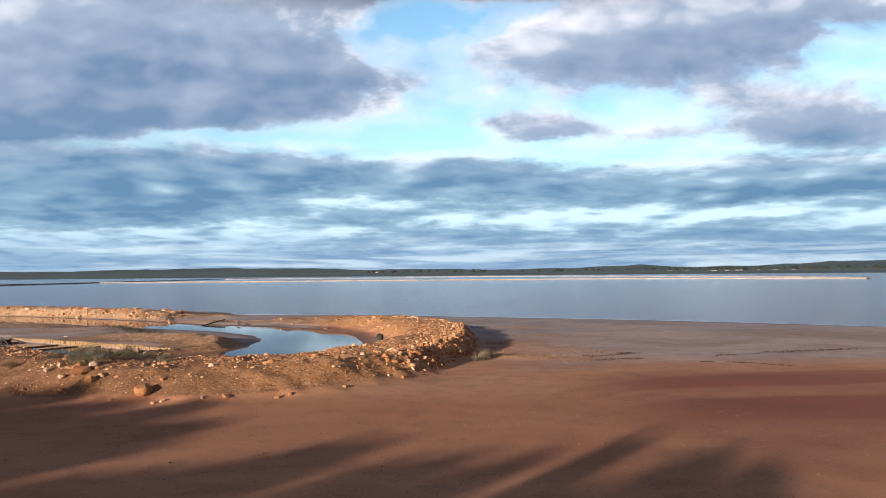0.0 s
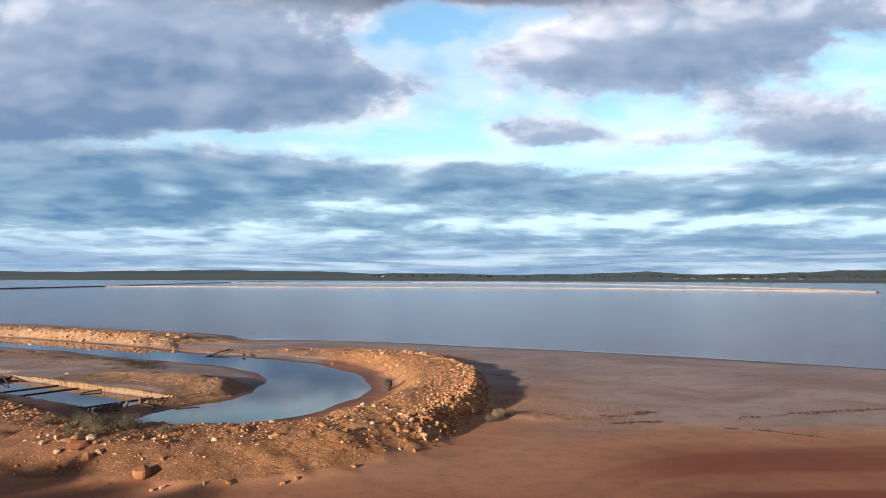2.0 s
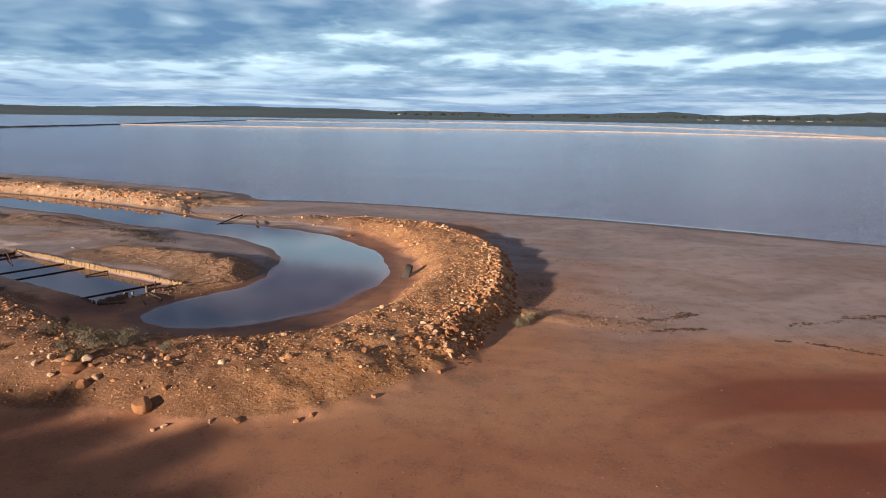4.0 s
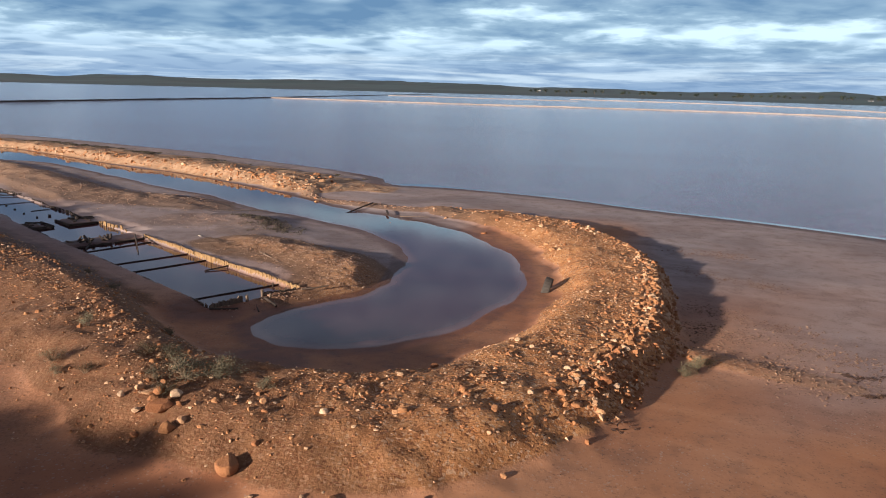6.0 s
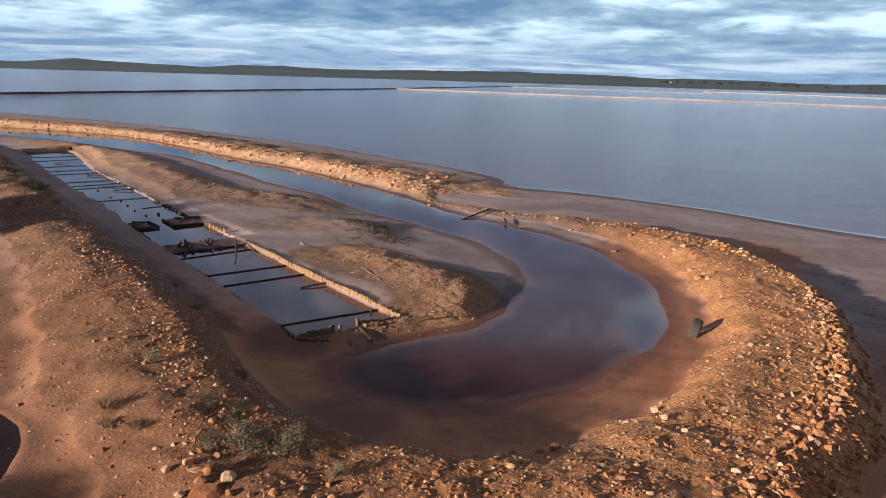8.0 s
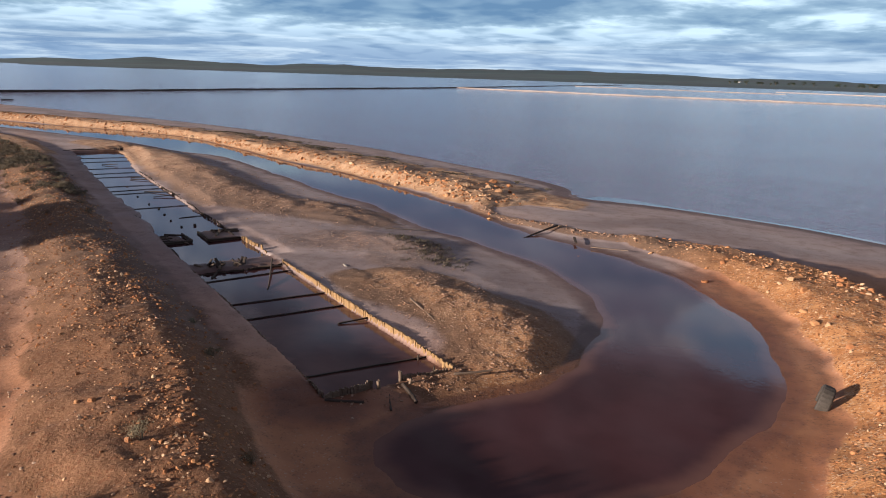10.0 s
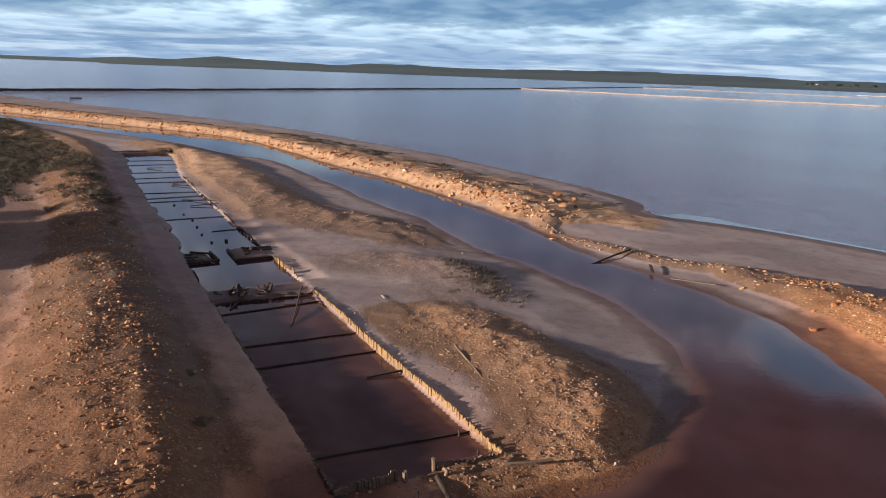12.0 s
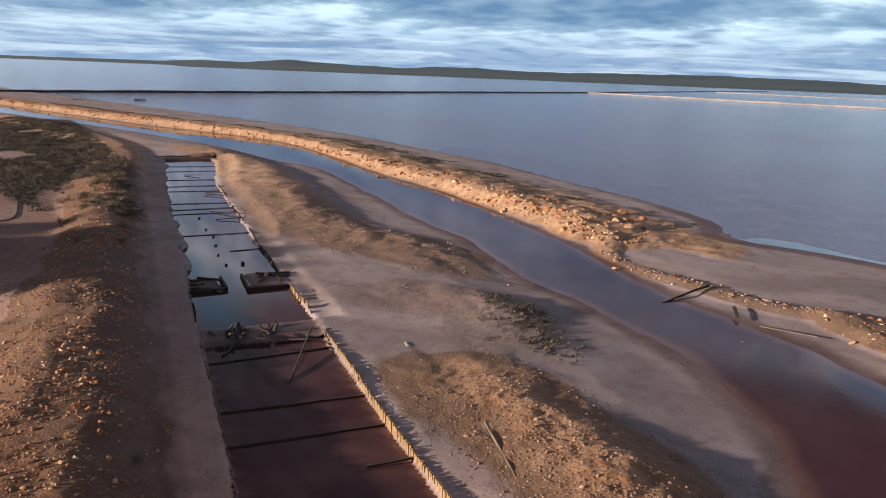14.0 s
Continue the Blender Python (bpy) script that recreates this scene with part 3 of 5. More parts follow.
    z = np.where(shore, np.minimum(z, 0.11 + 0.04 * off + 0.03 * rough + 1.2 * smooth(0.8, 5.0, off)), z)
    z = np.where(in_dock, np.where(u < 20, -0.035 + 0.02 * gully, -0.45), z)
    # silted bars across the dock
    def bar(u0, u1, v0, v1, h, soft=0.35):
        nonlocal z
        k = smooth(u0 - soft, u0 + soft, u + 0.5 * rough) * (1 - smooth(u1 - soft, u1 + soft, u + 0.5 * rough)) * smooth(v0 - soft, v0 + soft, v + 0.4 * gully) * (1 - smooth(v1 - soft, v1 + soft, v + 0.4 * gully))
        z = np.where(in_dock, np.maximum(z, -0.3 + k * (h + 0.3)), z)
    bar(19.9, 22.3, -1.0, 7.0, 0.17)
    bar(28.7, 31.2, 3.5, 7.0, 0.15, 0.5)
    bar(28.4, 31.6, -1.0, 2.2, 0.16, 0.5)
    bar(-1.0, 0.7, 3.6, 7.0, 0.10)
    bar(-1.0, 0.7, -1.0, 2.3, 0.12)
    bar(88.2, 93.0, -3.0, 7.0, 0.30)
    z = z + 0.012 * rough * (z > 0.02)
    pan = np.zeros_like(z)
    for px, py, ra, rb, turn in PANS:
        c0, s0 = math.cos(turn), math.sin(turn)
        qx, qy = (x - px) * c0 + (y - py) * s0, -(x - px) * s0 + (y - py) * c0
        q = np.sqrt((qx / ra) ** 2 + (qy / rb) ** 2) + 0.25 * gully
        pan = np.maximum(pan, smooth(1.35, 0.95, q))
    z = z + pan * (0.24 - z) * (clay < 0.5) - 0.07 * smooth(0.55, 1.0, pan)
    level = smooth(0.30, 0.03, z) * np.minimum(smooth(14, 3, d), 1.0)
    damp_shade = np.maximum(np.maximum(smooth(0.07, 0.0, z) * 0.8, level * 0.25), 0.22 * ledge_k)
    mudflat = np.exp(-(((x + 16) / 3.4) ** 2 + ((y - 40) / 2.4) ** 2))
    damp_shade = np.maximum(np.maximum(damp_shade, 0.5 * pan), np.maximum(mudflat, np.exp(-(((u - 0.2) / 3.0) ** 2 + ((v - 6) / 2.8) ** 2))))
    beach = smooth(6.0, 2.5, dc) * smooth(-17, -12, x) * smooth(1, -2, x) * smooth(82, 74, y) * (1 - smooth(0.3, 0.7, clay))
    damp_shade = np.maximum(np.maximum(damp_shade, 0.56 * beach), 0.75 * in_dock)
    brink = np.interp(x, [-30, -8, -1.2, 1.8, 5.9, 10.2, 20.5, 40], [20, 23, 28.8, 31.8, 35.2, 37.9, 39.0, 41]) + 1.6 * fbm(x, y, 0.11, 3)
    swash = 0.5 + 1.3 * fbm(x * 0.10, y - brink, 0.42, 3)
    red = smooth(1.0, -2.6, y - brink) * (0.22 + 0.78 * smooth(3, 11, x)) * smooth(-9, 4, x) * (0.55 + 0.45 * smooth(0.25, 0.75, swash)) * (0.30 + 0.70 * smooth(17, 28, y))
    red = np.maximum(red, 0.14 * smooth(-14, -20, x) * smooth(9, 12, v))
    red = np.maximum(red, 0.38 * smooth(32.5, 28, y) * (1 - 0.5 * smooth(24, 18, y))) * (1 - clay)
    # the crest's shade on the slope facing the dock, put into the colour
    shaded_slope = smooth(10.6, 9.6, v) * smooth(6.4, 7.2, v) * smooth(2, 8, u) * smooth(88, 70, u)
    damp_shade = np.maximum(np.maximum(damp_shade, 0.62 * shaded_slope), 0.85 * smooth(2.6, 0.8, d + 0.8 * lump) * (d > 0) * smooth(-60, -30, x))
    pale = np.maximum(smooth(-17, -3, x) * smooth(28, 34, y), smooth(78, 92, y)) * (1 - 0.6 * smooth(4, 12, x))
    near_knoll = np.exp(-(to_line(x, y, KNOLL)[0] / 2.0) ** 2)
    pale = np.maximum(pale, np.maximum(0.85 * near_knoll, 0.35 * np.exp(-(to_line(x, y, RIDGE)[0] / 3.0) ** 2)))
    clay = np.maximum(clay, 0.44 * smooth(-16, -21, x) * smooth(9.5, 12, v) * smooth(29, 31, y) * smooth(120, 90, u))
    salt_west = 0.15 * smooth(-18, -24, x) * smooth(10, 13, v)
    salt = np.maximum(salt_west, np.maximum(smooth(42, 60, y - 0.15 * (x + 20)), 0.85 * smooth(0.5, 12, x) * smooth(0.5, 6.0, y - brink))) * (1 - 0.95 * smooth(-16, -10, x) * smooth(3, -1, x) * smooth(84, 76, y)) * (1 - 0.35 * smooth(10, 13, v) * smooth(110, 80, u)) * (1 - 0.45 * near_knoll) * (1 - 0.25 * smooth(4.5, 6.5, v) * smooth(11, 8.5, v))
    return z, clay, damp_shade, red, pale, salt


def steps(*runs):
    out = []
    for a, b, s in runs:
        out += list(np.arange(a, b, s))
    return np.array(out + [runs[-1][1]])


def mesh_object(name, verts, faces, mat, smooth_it=False):
    me = bpy.data.meshes.new(name)
    me.from_pydata(verts, [], faces)
    me.materials.append(mat)
    if smooth_it:
        me.polygons.foreach_set("use_smooth", np.ones(len(me.polygons), bool))
    me.update()
    return new(name, me)


GRID = {}


def lie(x, y):
    """Height and clay share of the built ground sheet at places x, y."""
    x, y = np.asarray(x, float), np.asarray(y, float)
    xs, ys = GRID["xs"], GRID["ys"]
    i = np.clip(np.searchsorted(xs, x) - 1, 0, len(xs) - 2)
    j = np.clip(np.searchsorted(ys, y) - 1, 0, len(ys) - 2)
    fx, fy = (x - xs[i]) / (xs[i + 1] - xs[i]), (y - ys[j]) / (ys[j + 1] - ys[j])
    out = []
    for key in ("z", "clay"):
        g = GRID[key]
        out.append((g[j, i] * (1 - fx) + g[j, i + 1] * fx) * (1 - fy) + (g[j + 1, i] * (1 - fx) + g[j + 1, i + 1] * fx) * fy)
    return out


def build_ground():
    xs = steps((-5000, -800, 700), (-800, -260, 60), (-260, -112, 1.5), (-112, -60, 0.4), (-60, -34, 0.2), (-34, 5, 0.12), (5, 14, 0.25), (14, 45, 0.5), (45, 200, 8), (200, 800, 100), (800, 5000, 700))
    ys = steps((-5000, -800, 700), (-800, -60, 80), (-60, 14, 3), (14, 28, 0.5), (28, 60, 0.13), (60, 84, 0.2), (84, 126, 0.4), (126, 170, 1.5), (170, 400, 30), (400, 5000, 500))
    gx, gy = np.meshgrid(xs, ys)
    x, y = gx.ravel(), gy.ravel()
    z, clay, damp_shade, red, pale, salt = land(x, y)
    nx, ny = len(xs), len(ys)
    GRID.update(xs=xs, ys=ys, z=z.reshape(ny, nx), clay=clay.reshape(ny, nx))
    i = (np.arange(ny - 1)[:, None] * nx + np.arange(nx - 1)[None, :]).ravel()
    faces = np.stack([i, i + 1, i + nx + 1, i + nx], 1).astype(np.int32)
    me = bpy.data.meshes.new("ground")
    me.vertices.add(len(x))
    me.vertices.foreach_set("co", np.stack([x, y, z], 1).astype(np.float32).ravel())
    me.loops.add(faces.size)
    me.loops.foreach_set("vertex_index", faces.ravel())
    me.polygons.add(len(faces))
    me.polygons.foreach_set("loop_start", np.arange(0, faces.size, 4, dtype=np.int32))
    me.polygons.foreach_set("use_smooth", np.ones(len(faces), bool))
    for name, vals in (("clay", clay), ("damp_shade", damp_shade), ("red", red), ("pale", pale), ("salt", salt)):
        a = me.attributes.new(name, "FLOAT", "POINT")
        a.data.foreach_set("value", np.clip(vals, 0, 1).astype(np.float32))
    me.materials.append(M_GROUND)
    me.update(calc_edges=True)
    return tagged(new("ground", me), "red-brown salt lake flats with orange clay banks of rubble", "ground", kind="structure")


build_ground()

# water: the lake beyond the spit and the bow, and the still water of the channel and dock
edge = curve([(-420, 176), (-260, 131), (-153, 125), (-102, 124), (-70, 111.6), (-44, 100.6), (-34.5, 96.3), (-24, 84), (-16.5, 81), (-8, 82), (12, 78), (40, 62), (100, 30), (260, -28), (900, -210)], 8.0)
near = [(-4900.0, 260.0, 0.0)] + [(px, py, 0.0) for px, py in edge]
far = [(-4950.0, 4300.0, 0.0)] + [(px * 9, 4300.0, 0.0) for px, py in edge]
k = len(near)
lake = mesh_object("lake_water", near + [((a[0] * 3 + b[0]) / 4, (a[1] * 3 + b[1]) / 4, 0.0) for a, b in zip(near, far)] + far,
                   [(r * k + i, r * k + i + 1, (r + 1) * k + i + 1, (r + 1) * k + i) for r in range(2) for i in range(k - 1)], M_LAKE)
tagged(lake, "calm pinkish salt lake reflecting the cloudy sky", "water", kind="structure")


def calm_margin():
    """The smooth shallow water along the open beach."""
    pick = SHORE[(SHORE[:, 0] > -31) & (SHORE[:, 0] < 130)]
    tang = np.gradient(pick, axis=0)
    tang /= np.linalg.norm(tang, axis=1)[:, None]
    out = np.stack([-tang[:, 1], tang[:, 0]], 1)
    wide = 0.5 + 2.4 * np.exp(-((pick[:, 0] + 26) / 5) ** 2) + 1.0 * fbm(pick[:, 0], pick[:, 1], 0.13, 3)
    wide = (0.5 + wide) * smooth(-31, -24, pick[:, 0]) + 0.12
    a, b = pick + out * 0.1, pick + out * wide[:, None]
    verts = [(p[0], p[1], 0.006) for p in a] + [(p[0], p[1], 0.006) for p in b]
    n = len(pick)
    ob = mesh_object("lake_margin_water", verts, [(i, i + 1, n + i + 1, n + i) for i in range(n - 1)], M_CALM)
    tagged(ob, "calm shallow water shining along the beach", "water", kind="structure")


calm_margin()


def build_canal():
    """Still water as a sheet with its depth over the bed, wherever the bed lies low, inside the banks."""
    ring = np.array([(-300, 131), (-205, 127), (-153, 125), (-102, 124), (-70, 108.6), (-44, 96.6), (-34.5, 92), (-24, 82), (-16.5, 81), (-6, 73.5), (-0.6, 61), (-1, 48),
                     (-5.2, 38.2), (-12.7, 34.2), (-22.9, 38.6), (-37, 48.4), (-54.6, 60.9), (-79, 76.2), (-125, 98), (-170, 105), (-300, 105)])
    xs = steps((-300, -110, 5), (-110, -60, 1.0), (-60, 0, 0.5))
    ys = steps((34, 92, 0.5), (92, 132, 1.0))
    gx, gy = np.meshgrid(xs, ys)
    z = lie(gx.ravel(), gy.ravel())[0]
    ok = (inside(gx.ravel(), gy.ravel(), ring) & (z < 0.12)).reshape(gx.shape)
    keep = ok[:-1, :-1] | ok[1:, :-1] | ok[:-1, 1:] | ok[1:, 1:]
    nx = len(xs)
    r, c = np.nonzero(keep)
    i = r * nx + c
    faces = np.stack([i, i + 1, i + nx + 1, i + nx], 1)
    used, back = np.unique(faces, return_inverse=True)
    verts = np.stack([gx.ravel()[used], gy.ravel()[used], np.zeros(len(used))], 1)
    ob = mesh_object("canal_water", verts.tolist(), back.reshape(-1, 4).tolist(), M_CANAL)
    a = ob.data.attributes.new("depth", "FLOAT", "POINT")
    a.data.foreach_set("value", np.clip(-z[used], 0, 1).astype(np.float32))
    tagged(ob, "still red-brown brine in the channel and dock", "water", kind="structure")


build_canal()


def build_puddle(px, py, ra, rb, turn):
    n, verts = 48, []
    for k in range(n):
        a = 2 * math.pi * k / n
        q = 1.15
        qx, qy = ra * q * math.cos(a), rb * q * math.sin(a)
        verts.append((px + qx * math.cos(turn) - qy * math.sin(turn), py + qx * math.sin(turn) + qy * math.cos(turn), 0.205))
    ob = mesh_object("puddle", verts, [tuple(range(n))], M_PUDDLE)
    tagged(ob, "shallow dark brine puddle on the mud flat", "puddle")


build_puddle(*PANS[0])


# far shore with low green hills, the distance haze put into their colour
def build_hills():
    prof = [(-88, 1), (-67, 1.5), (-57, 3), (-53.5, 7), (-51, 5), (-48, 11), (-44, 7.5), (-40, 6.5), (-34, 12), (-29, 8.5), (-22, 10.5), (-12, 11.5), (-6, 9), (0, 8.5), (9, 7), (15.5, 13), (19, 10), (25, 11.5), (31, 14), (45, 13), (70, 12)]
    az = np.linspace(-88, 70, 320)
    top = np.interp(az, *zip(*prof)) / 1300 * 3900
    rr = np.concatenate([np.linspace(1850, 2600, 8), np.linspace(2800, 4300, 12)])
    A, R = np.meshgrid(np.radians(az), rr)
    X, Y = R * np.sin(A), R * np.cos(A)
    k = smooth(2500, 3900, R) * 0.82 + smooth(1880, 2100, R) * 0.18
    Z = -1.0 + (np.broadcast_to(top, R.shape) + 1.5) * k * (1 + 0.6 * fbm(X, Y, 0.0035, 4)) + 1.3 * smooth(1850, 1950, R + 120 * fbm(X, Y, 0.004, 3))
    Z = Z - 4.0 * smooth(-46, -62, np.degrees(A)) * smooth(3300, 2500, R)
    n = len(az)
    verts = np.stack([X.ravel(), Y.ravel(), Z.ravel()], 1).tolist()
    faces = [(r * n + i, r * n + i + 1, (r + 1) * n + i + 1, (r + 1) * n + i) for r in range(len(rr) - 1) for i in range(n - 1)]
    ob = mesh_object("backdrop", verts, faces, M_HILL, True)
    tagged(ob, "far lake shore of low green farmed hills, haze painted into their blue", "hills", kind="structure")


build_hills()


# long low banks that part the salt pans
def levee(points, wide, high, label, mat):
    line = curve(points, 7.0)
    tang = np.gradient(line[:, :2], axis=0)
    tang /= np.linalg.norm(tang, axis=1)[:, None]
    nor = np.stack([-tang[:, 1], tang[:, 0]], 1)
    prof = [(-1.0, -0.3), (-0.62, 0.12), (-0.3, 0.8), (-0.1, 1.0), (0.12, 0.95), (0.32, 0.75), (0.6, 0.1), (1.0, -0.3)]
    verts, m = [], len(prof)
    for i, (p, q) in enumerate(zip(line, nor)):
        for o, h in prof:
            jit = 1 + 0.5 * (rng.random() - 0.5)
            s = p[:2] + q * o * wide * (1 + 0.3 * (rng.random() - 0.5))
            verts.append((s[0], s[1], h * high * (jit if h > 0 else 1)))
    faces = [(i * m + j, i * m + j + 1, (i + 1) * m + j + 1, (i + 1) * m + j) for i in range(len(line) - 1) for j in range(m - 1)]
    ob = mesh_object("levee", verts, faces, mat)
    tagged(ob, label, "levee", group="banks across the lake")


# the first levee's colour is darkened to stand for its shaded side
levee([(-285, 120), (-280, 240), (-284, 400), (-282, 560), (-292, 700), (-318, 1050), (-330, 1400)], 2.0, 0.72, "long low earth levee crossing the salt lake, painted dark as in shade", M_LEVEE_SHADED)
levee([(-289, 240), (-293, 400), (-291, 560), (-300, 700), (-326, 1050)], 1.6, 0.22, "white salt line washed up behind the dark levee", M_BANK)
levee([(-281, 600), (-132, 586), (-8, 592), (110, 590), (190, 540), (272, 470)], 3.2, 0.72, "sunlit salt-crusted levee crossing the salt lake", M_BANK)
levee([(272, 470), (277, 709), (178, 1095), (-60, 1200)], 4.0, 0.9, "sunlit salt-crusted levee curving across the lake", M_BANK)
levee([(-300, 1010), (-180, 1000), (-40, 990)], 5.0, 0.7, "thin pale levee far out on the lake", M_BANK)


# ================= things =================
def part(name, bm, mat, parent=None, label=""):
    me = bpy.data.meshes.new(name)
    bm.to_mesh(me)
    bm.free()
    me.materials.append(mat)
    ob = new(name, me)
    ob.parent = parent
    if label:
        tagged(ob, label)
    return ob


def height(x, y):
    return float(lie(x, y)[0])


def timber_bm(length, wide, thick, seed, ragged=0.06, cuts=7):
    """A weathered baulk along x, from 0 to length, with broken ends and worn edges."""
    r = random.Random(seed)
    bm = bmesh.new()
    rings = []
    for i in range(cuts + 1):
        s = i / cuts
        x = length * s + (r.uniform(-ragged, ragged) * 0.5 if i in (0, cuts) else 0)
        sag = 0.012 * length * math.sin(math.pi * s) * r.uniform(-0.4, 0.4)
        k = 1 - 0.10 * r.random()
        ring = []
        for a, b in ((-1, -0.7), (-0.7, -1), (0.7, -1), (1, -0.7), (1, 0.7), (0.7, 1), (-0.7, 1), (-1, 0.7)):
            ring.append(bm.verts.new((x + (r.uniform(-ragged, ragged) if i in (0, cuts) else 0), a * wide / 2 * k + sag, b * thick / 2 * k + 0.004 * r.uniform(-1, 1))))
        rings.append(ring)
    for p, q in zip(rings, rings[1:]):
        for j in range(8):
            bm.faces.new((p[j], p[(j + 1) % 8], q[(j + 1) % 8], q[j]))
    bm.faces.new(rings[0][::-1])
    bm.faces.new(rings[-1])
    bmesh.ops.recalc_face_normals(bm, faces=bm.faces)
    return bm


def log_bm(length, r0, r1, seed, cuts=8, sides=9):
    r = random.Random(seed)
    bm = bmesh.new()
    rings = []
    for i in range(cuts + 1):
        s = i / cuts
        rad = (r0 + (r1 - r0) * s) * r.uniform(0.9, 1.1)
        cy, cz = 0.03 * length * math.sin(2.2 * s + seed) * 0.6, 0.01 * length * math.sin(3.1 * s + seed)
        rings.append([bm.verts.new((length * s + r.uniform(-0.03, 0.03) * (i in (0, cuts)), cy + rad * math.cos(2 * math.pi * j / sides) * r.uniform(0.9, 1.08),
                                    cz + rad * math.sin(2 * math.pi * j / sides) * r.uniform(0.9, 1.08))) for j in range(sides)])
    for p, q in zip(rings, rings[1:]):
        for j in range(sides):
            bm.faces.new((p[j], p[(j + 1) % sides], q[(j + 1) % sides], q[j]))
    bm.faces.new(rings[0][::-1])
    bm.faces.new(rings[-1])
    bmesh.ops.recalc_face_normals(bm, faces=bm.faces)
    return bm


def along(a, b, roll=0.0):
    """The pose of a thing built along x that runs from a towards b."""
    d = (Vector(b) - Vector(a)).normalized()
    side = Vector((0, 0, 1)).cross(d).normalized()
    upw = d.cross(side)
    m = Matrix((d, side, upw)).transposed().to_4x4()
    return Matrix.Translation(a) @ m @ pose(0, 0, 0, math.degrees(roll), 0, 0)


def timber(name, a, b, wide, thick, mat, label, category, seed, group=""):
    a, b = Vector(a), Vector(b)
    ob = part(name, timber_bm((b - a).length, wide, thick, seed), mat)
    ob.matrix_world = along(a, b)
    return tagged(ob, label, category, group)


def log(name, a, b, r0, r1, mat, label, category, seed, group=""):
    a, b = Vector(a), Vector(b)
    ob = part(name, log_bm((b - a).length, r0, r1, seed), mat)
    ob.matrix_world = along(a, b)
    return tagged(ob, label, category, group)


# ---- the dock's plank walls ----
def paling_mesh(seed, mat):
    """One upright paling of unit height, rooted at z = 0, its top worn."""
    r = random.Random(seed)
    bm = bmesh.new()
    w2, t2 = 0.055, 0.036
    tops = [1 + r.uniform(-0.10, 0.03) for _ in range(3)]
    rows = []
    for k in range(4):
        h = k / 3
        q = []
        for j, (a, b) in enumerate(((-1, -1), (0, -1.1), (1, -1), (1, 1), (0, 1.1), (-1, 1))):
            top = tops[j if j < 3 else 5 - j]
            q.append(bm.verts.new((a * w2 * (1 - 0.06 * r.random()), b * t2 * (1 - 0.1 * r.random()), h * top)))
        rows.append(q)
    for p, q in zip(rows, rows[1:]):
        for j in range(6):
            bm.faces.new((p[j], p[(j + 1) % 6], q[(j + 1) % 6], q[j]))
    bm.faces.new(rows[0][::-1])
    bm.faces.new(rows[-1])
    bmesh.ops.recalc_face_normals(bm, faces=bm.faces)
    me = bpy.data.meshes.new("paling")
    bm.to_mesh(me)
    bm.free()
    me.materials.append(mat)
    return me


PALE = [paling_mesh(s, M_PALING) for s in range(6)]
DARK = [paling_mesh(s + 20, M_DARKWOOD) for s in range(5)]
GREY = [paling_mesh(s + 40, M_GREYWOOD) for s in range(5)]


def plank_wall(name, u0, v0, u1, v1, tops, meshes, label, seed, gaps=0.0, waler=None, pitch=0.108, root=-0.4):
    """A row of palings from (u0, v0) to (u1, v1) of the dock; tops: heights along it."""
    r = random.Random(seed)
    a, b = dock_place(u0, v0), dock_place(u1, v1)
    long = (b - a).length
    thing = new(name)
    thing.location = a
    turn = math.atan2((b - a).y, (b - a).x)
    thing.rotation_euler = (0, 0, turn)
    n = int(long / pitch)
    for i in range(n):
        if r.random() < gaps:
            continue
        s = (i + 0.5) / n
        top = np.interp(s, np.linspace(0, 1, len(tops)), tops) + 0.06 * math.sin(s * 23 + seed) * 0.5 + r.uniform(-0.014, 0.014)
        p = new("paling", meshes[r.randrange(len(meshes))])
        p.parent = thing
        p.location = (s * long, r.uniform(-0.015, 0.015) + 0.05 * math.sin(s * 9 + seed), root)
        p.rotation_euler = (r.uniform(-0.04, 0.02), r.uniform(-0.018, 0.018), r.uniform(-0.06, 0.06))
        p.scale = (r.uniform(0.93, 1.0), r.uniform(0.8, 1.2), max(top - root, 0.1))
    if waler:
        off, z, mat = waler
        w_ob = part("waler", timber_bm(long * 0.98, 0.10, 0.09, seed, 0.05, 12), mat, thing, "pale horizontal waler bolted along the palings")
        w_ob.location = (0.1, off, z)
    return tagged(thing, label, "plank wall")


plank_wall("palisade", 0.0, 0.0, 19.9, 0.0, [0.38, 0.42, 0.42, 0.40, 0.42, 0.38, 0.36], PALE, "sunlit weathered timber palisade lining the dock", 3, 0.02, (-0.12, 0.07, M_PALING))
plank_wall("end_wall", 0.15, 5.8, 0.2, 3.7, [0.36, 0.44, 0.46], GREY, "low broken plank wall closing the dock beside the gap", 5, 0.08)
plank_wall("end_wall", 0.15, 2.35, 0.0, 0.05, [0.42, 0.38, 0.30], GREY, "low plank wall between the gap and the palisade", 6, 0.05)
plank_wall("broken_wall", 23.0, -0.15, 28.3, 0.0, [0.18, 0.42, 0.30, 0.38, 0.22], PALE, "broken remains of pale palings on the dock edge", 8, 0.35)
plank_wall("broken_wall", 31.8, 0.05, 44.0, 0.0, [0.12, 0.2, 0.26, 0.12, 0.28, 0.2], DARK, "rotten dark palings along the flooded dock", 9, 0.45)
plank_wall("broken_wall", 44.5, 0.0, 66.0, -0.15, [0.14, 0.25, 0.12, 0.3, 0.16], DARK, "rotten dark palings along the far flooded dock", 10, 0.7)
plank_wall("bank_lining", 0.3, 5.80, 20.3, 5.58, [0.36, 0.39, 0.37, 0.38], GREY, "low grey plank lining under the mud bank", 12, 0.12)
